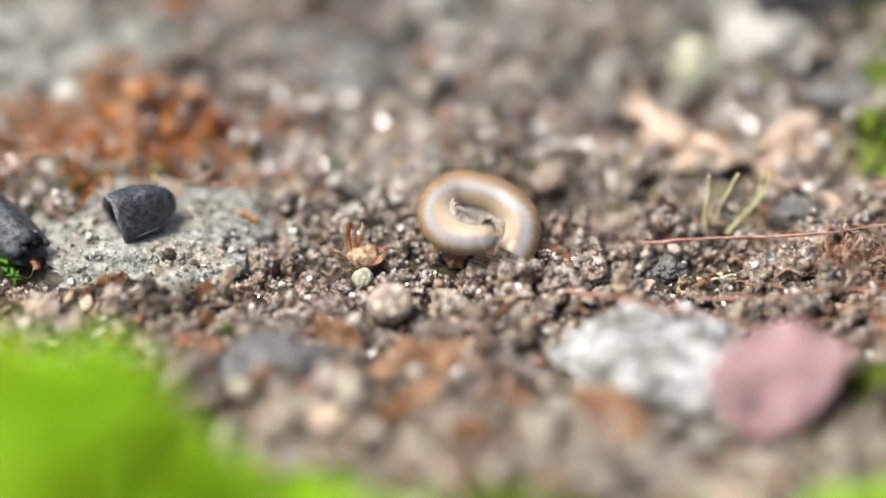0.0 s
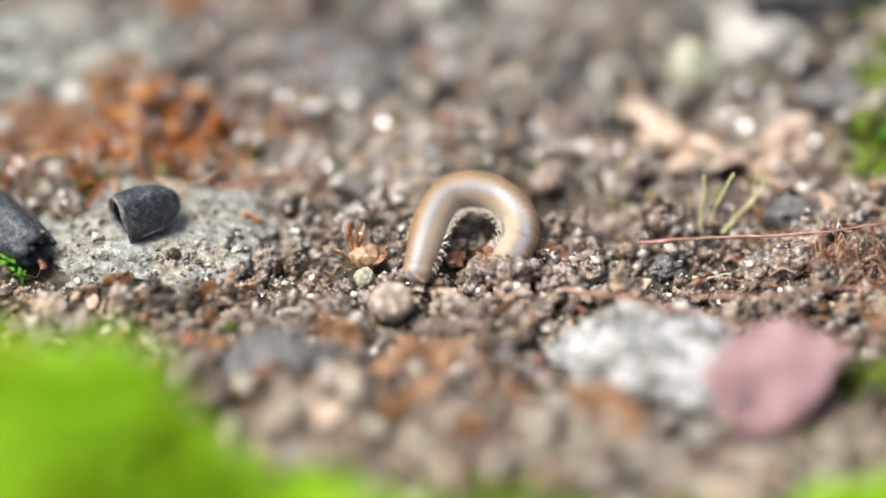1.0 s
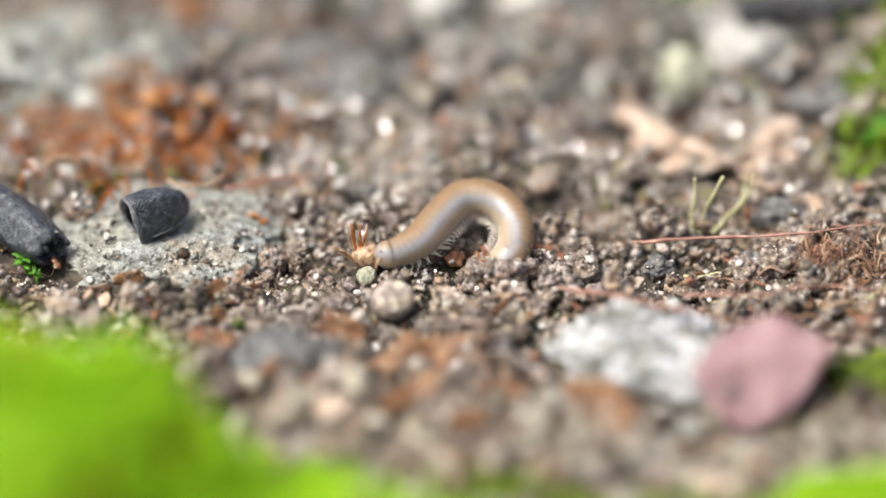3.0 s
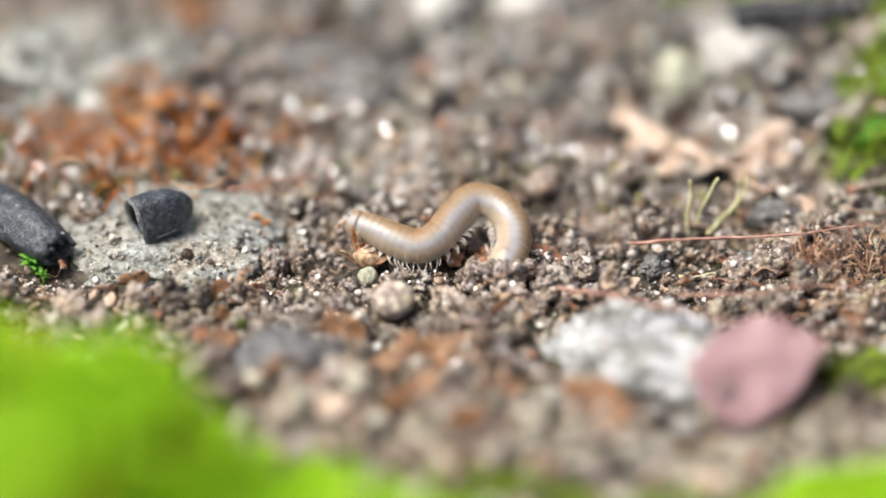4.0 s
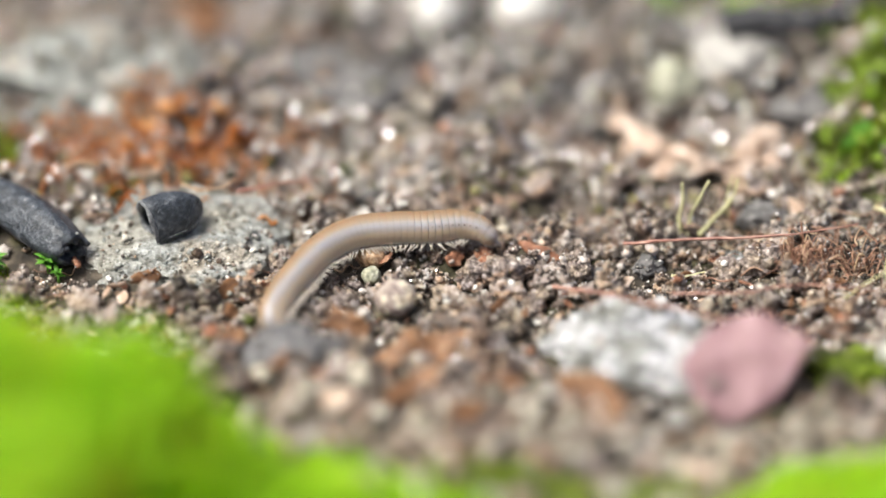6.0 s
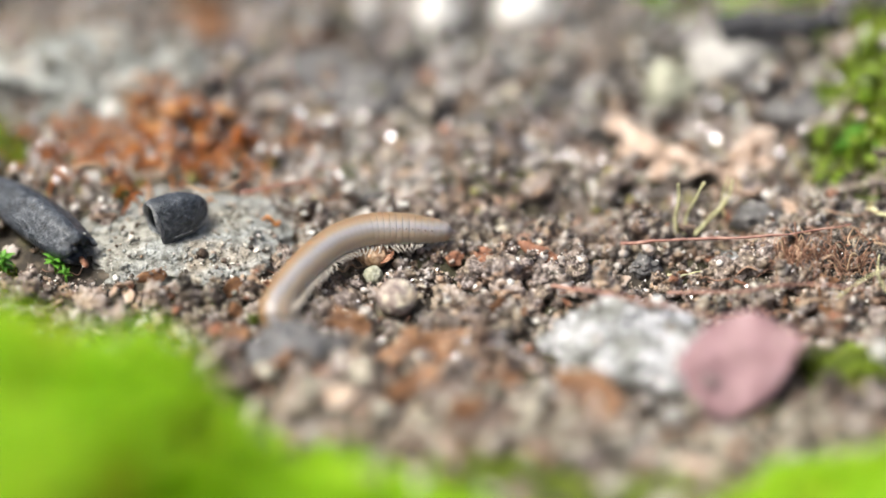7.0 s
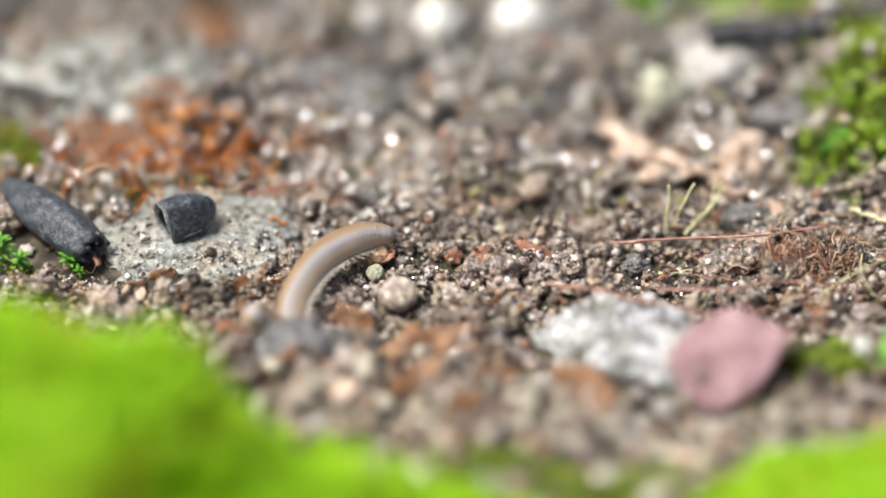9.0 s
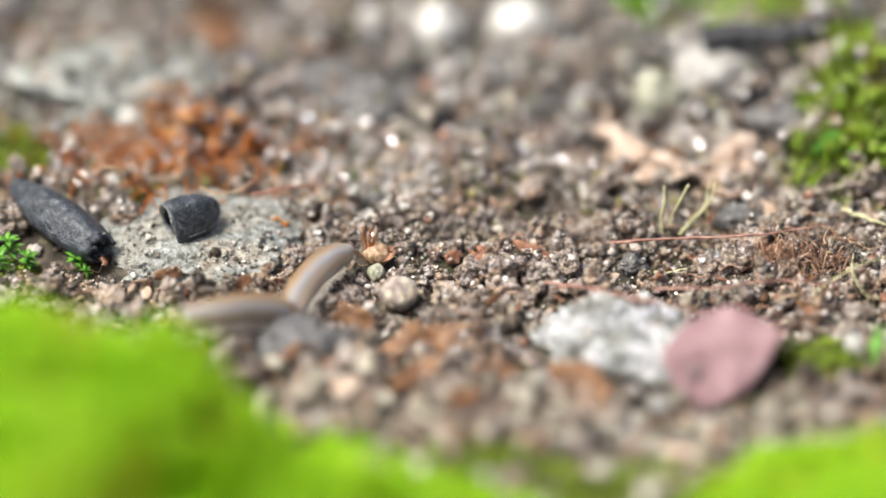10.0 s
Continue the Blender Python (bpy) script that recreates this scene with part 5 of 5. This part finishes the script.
# ---- what moves ----
def motions():
    crawl = []
    crawl.append((0.0, [(2.66, -3.57, 3.13), (1.69, -3.45, 2.93), (0.52, -2.59, 2.62), (-0.28, -0.78, 2.37), (-0.16, 0.69, 2.60), (0.73, 1.60, 2.76), (2.00, 1.55, 2.76), (3.48, 0.95, 2.50), (4.45, -0.35, 2.07), (4.38, -1.80, 1.64), (3.92, -2.87, 1.20), (3.77, -2.20, 0.30), (3.66, -0.82, -0.90), (3.61, 0.86, -2.20)]))
    crawl.append((0.5, [(1.54, -3.48, 3.12), (0.60, -3.63, 2.94), (-0.29, -2.23, 2.61), (-0.71, -0.22, 2.44), (-0.33, 1.37, 2.58), (0.73, 1.73, 2.76), (2.01, 1.62, 2.76), (3.44, 1.01, 2.50), (4.45, -0.36, 2.07), (4.40, -1.83, 1.64), (3.94, -2.91, 1.20), (3.79, -2.24, 0.30), (3.67, -0.87, -0.90), (3.63, 0.80, -2.20)]))
    crawl.append((1.0, [(-1.49, -4.32, 1.00), (-1.30, -3.46, 1.30), (-0.98, -2.21, 1.80), (-0.53, -0.39, 2.30), (0.31, 1.19, 2.70), (1.70, 1.58, 2.90), (3.26, 1.13, 2.70), (4.38, -0.25, 2.20), (4.44, -1.68, 1.70), (3.88, -2.82, 1.20), (3.73, -2.16, 0.30), (3.61, -0.79, -0.90), (3.57, 0.89, -2.20)]))
    crawl.append((1.5, [(-2.60, -4.03, 1.20), (-1.96, -3.02, 1.60), (-1.08, -1.61, 2.20), (-0.24, 0.27, 2.60), (0.84, 1.47, 2.80), (2.21, 1.64, 2.80), (3.55, 0.84, 2.60), (4.35, -0.61, 2.10), (4.28, -2.06, 1.60), (3.73, -2.99, 1.10), (3.57, -2.47, 0.30), (3.45, -1.11, -0.90), (3.40, 0.57, -2.20)]))
    crawl.append((2.0, [(-2.50, -4.49, 1.10), (-1.82, -3.32, 1.60), (-0.94, -1.75, 2.10), (-0.08, 0.09, 2.50), (1.07, 1.27, 2.80), (2.39, 1.27, 2.80), (3.57, 0.60, 2.50), (4.29, -0.75, 2.00), (4.21, -2.10, 1.50), (3.72, -3.13, 1.10), (3.56, -2.62, 0.30), (3.44, -1.26, -0.90), (3.39, 0.42, -2.20)]))
    crawl.append((2.5, [(-2.72, -4.35, 1.40), (-1.99, -3.40, 1.70), (-1.07, -1.93, 2.20), (-0.14, -0.15, 2.50), (1.02, 1.04, 2.80), (2.35, 1.16, 2.80), (3.58, 0.48, 2.50), (4.27, -0.89, 2.00), (4.19, -2.26, 1.50), (3.66, -3.30, 1.10), (3.50, -2.80, 0.30), (3.38, -1.44, -0.90), (3.33, 0.23, -2.20)]))
    crawl.append((3.0, [(-3.46, -3.47, 1.80), (-2.57, -3.12, 1.80), (-1.30, -2.19, 2.00), (-0.20, -0.60, 2.40), (1.01, 0.91, 2.70), (2.28, 1.17, 2.80), (3.55, 0.60, 2.50), (4.32, -0.73, 2.00), (4.27, -2.23, 1.50), (3.73, -3.29, 1.10), (3.57, -2.79, 0.30), (3.45, -1.44, -0.90), (3.40, 0.23, -2.20)]))
    crawl.append((3.5, [(-4.43, -1.85, 2.20), (-3.42, -1.97, 2.00), (-2.24, -2.28, 1.80), (-1.07, -2.19, 1.90), (0.01, -0.99, 2.30), (1.13, 0.70, 2.60), (2.31, 1.13, 2.80), (3.53, 0.67, 2.50), (4.33, -0.69, 2.00), (4.32, -2.15, 1.50), (3.78, -3.34, 1.10), (3.62, -2.84, 0.30), (3.49, -1.49, -0.90), (3.44, 0.17, -2.20)]))
    crawl.append((4.0, [(-5.35, -0.79, 2.40), (-4.13, -1.27, 2.20), (-2.76, -1.97, 1.90), (-1.40, -2.34, 1.70), (-0.21, -1.82, 2.00), (0.84, -0.28, 2.50), (2.00, 0.90, 2.80), (3.37, 0.59, 2.60), (4.25, -0.61, 2.10), (4.30, -2.21, 1.60), (3.82, -3.39, 1.10), (3.66, -2.90, 0.30), (3.54, -1.55, -0.90), (3.48, 0.12, -2.20)]))
    crawl.append((4.5, [(-7.61, -2.11, 1.60), (-6.32, -1.40, 1.90), (-4.60, -1.24, 2.00), (-2.71, -1.46, 1.90), (-1.00, -1.22, 1.90), (0.38, -0.29, 2.30), (1.76, 0.73, 2.60), (3.10, 0.71, 2.40), (4.06, -0.52, 2.00), (4.22, -1.99, 1.60), (3.91, -3.06, 1.10), (3.74, -2.58, 0.30), (3.62, -1.24, -0.90), (3.56, 0.43, -2.20)]))
    crawl.append((5.0, [(-8.31, -5.68, 1.20), (-7.99, -3.86, 1.60), (-7.07, -2.24, 1.90), (-5.35, -1.20, 2.10), (-3.27, -1.08, 2.10), (-1.37, -1.18, 2.00), (0.54, -0.78, 2.10), (2.27, -0.34, 2.30), (3.45, -0.78, 2.10), (4.11, -1.76, 1.60), (4.24, -2.73, 1.10), (4.07, -2.49, 0.00)]))
    crawl.append((5.5, [(-10.03, -7.26, 1.10), (-9.12, -5.47, 1.40), (-7.93, -3.54, 1.70), (-6.37, -2.06, 1.90), (-4.46, -1.16, 2.00), (-2.19, -0.92, 2.00), (0.08, -0.73, 2.00), (2.01, -0.20, 2.10), (3.23, -0.46, 1.90), (3.93, -1.13, 1.60), (4.28, -1.48, 1.20)]))
    crawl.append((6.0, [(-9.69, -9.67, 0.20), (-10.46, -9.23, 1.00), (-10.03, -7.36, 1.30), (-8.87, -5.12, 1.60), (-7.32, -2.86, 1.90), (-5.40, -1.48, 2.10), (-3.11, -0.99, 2.10), (-0.81, -0.72, 2.00), (1.13, -0.41, 2.00), (2.37, -0.62, 1.80), (3.00, -0.91, 1.40)]))
    crawl.append((6.5, [(-8.77, -8.71, -0.90), (-9.71, -9.06, 0.00), (-10.47, -8.94, 1.00), (-9.80, -6.66, 1.50), (-8.52, -4.39, 1.80), (-6.87, -2.39, 2.00), (-4.93, -1.29, 2.10), (-2.62, -0.71, 2.00), (-0.66, -0.50, 1.90), (0.59, -0.53, 1.70), (1.38, -0.53, 1.40)]))
    crawl.append((7.0, [(-7.98, -8.62, -1.30), (-8.86, -8.95, -0.80), (-9.88, -9.10, 0.10), (-10.55, -8.69, 1.20), (-9.84, -6.65, 1.50), (-8.54, -4.41, 1.80), (-6.78, -2.26, 2.00), (-4.81, -1.15, 2.10), (-2.66, -0.82, 2.00), (-1.04, -0.72, 1.80), (0.11, -0.56, 1.60)]))
    crawl.append((7.5, [(-7.58, -8.70, -1.40), (-8.54, -9.15, -0.90), (-9.78, -9.43, 0.10), (-10.50, -8.93, 1.20), (-9.88, -7.00, 1.50), (-8.57, -4.61, 1.80), (-6.97, -2.69, 2.00), (-5.17, -1.63, 2.10), (-3.36, -1.30, 2.00), (-2.01, -1.33, 1.80), (-1.18, -1.23, 1.60)]))
    crawl.append((8.0, [(-6.97, -9.00, -1.50), (-8.23, -9.45, -1.00), (-9.49, -9.85, 0.00), (-10.24, -9.22, 1.20), (-9.58, -7.07, 1.50), (-8.45, -4.72, 1.80), (-7.00, -3.10, 2.00), (-5.37, -2.03, 2.10), (-3.72, -1.51, 2.00), (-2.85, -1.22, 1.80), (-2.26, -0.94, 1.60)]))
    crawl.append((8.5, [(-10.92, -9.23, -0.60), (-10.20, -9.32, -1.30), (-9.27, -9.44, -0.90), (-9.92, -9.72, 0.20), (-10.24, -9.23, 1.20), (-9.65, -7.12, 1.50), (-8.57, -4.87, 1.80), (-7.19, -3.17, 2.00), (-5.65, -2.09, 2.10), (-4.25, -1.44, 2.00), (-3.44, -1.09, 1.80), (-2.93, -0.86, 1.60)]))
    crawl.append((9.0, [(-12.42, -11.83, 2.90), (-11.24, -11.12, 1.40), (-10.13, -11.45, 1.00), (-9.97, -9.56, 1.10), (-9.66, -7.75, 1.40), (-8.84, -5.54, 1.70), (-7.56, -3.56, 1.90), (-6.08, -2.28, 2.00), (-4.78, -1.48, 1.90), (-3.63, -1.13, 1.70)]))
    crawl.append((9.5, [(-14.98, -13.14, 3.60), (-13.26, -12.14, 3.30), (-11.56, -10.87, 2.30), (-10.35, -10.40, 1.10), (-9.96, -8.81, 1.20), (-9.10, -6.01, 1.60), (-7.82, -3.75, 1.80), (-6.33, -2.19, 1.90), (-4.94, -1.45, 1.70)]))
    crawl.append((10.0, [(-16.72, -13.52, 3.80), (-14.86, -12.86, 3.70), (-13.02, -11.77, 3.20), (-11.18, -10.49, 2.10), (-10.26, -9.74, 1.10), (-9.61, -7.68, 1.40), (-8.51, -5.35, 1.60), (-7.31, -3.78, 1.70), (-6.44, -2.90, 1.50)]))
    back = Vector((0, -math.cos(radians(35)), math.sin(radians(35))))
    paths = [[] for ring in millipede_rings]
    for t, line in crawl:
        fine = smoothed(line, 12)
        roll = 0.1 + 0.4 * max(0.0, 1 - abs(t - 3.1) / 1.9)
        run = [0.0]
        for a, b in zip(fine, fine[1:]):
            run.append(run[-1] + (b - a).length)

        def at(d):
            for i in range(len(fine) - 1):
                if run[i + 1] >= d or i == len(fine) - 2:
                    return fine[i].lerp(fine[i + 1], (d - run[i]) / max(run[i + 1] - run[i], 1e-6))

        step = run[-1] / RINGS
        for i in range(RINGS):
            p = at((i + 0.5) * step)
            along = (at(max(0, (i - 0.4) * step)) - at(min(run[-1], (i + 1.4) * step))).normalized()
            up = (along.cross(back).normalized() + back * roll)
            up = (up - along * up.dot(along)).normalized()
            side = up.cross(along)
            m = Matrix((along, side, up)).transposed().to_4x4()
            m.translation = p * MM
            paths[i].append((t, m))
    for ring, rows in zip(millipede_rings, paths):
        walk(ring, rows)
    for leg, i, fore, side, root in millipede_legs:
        hip = Matrix.Translation(Vector(root) * MM)
        rows = []
        for k in range(21):
            turn = 13 * math.sin(k * 2.2 + i * 0.62 + fore * 3)
            rows.append((k * 0.5, hip @ pose(0, 0, 0, 0, turn, 0) @ hip.inverted()))
        walk(leg, rows)


motions()
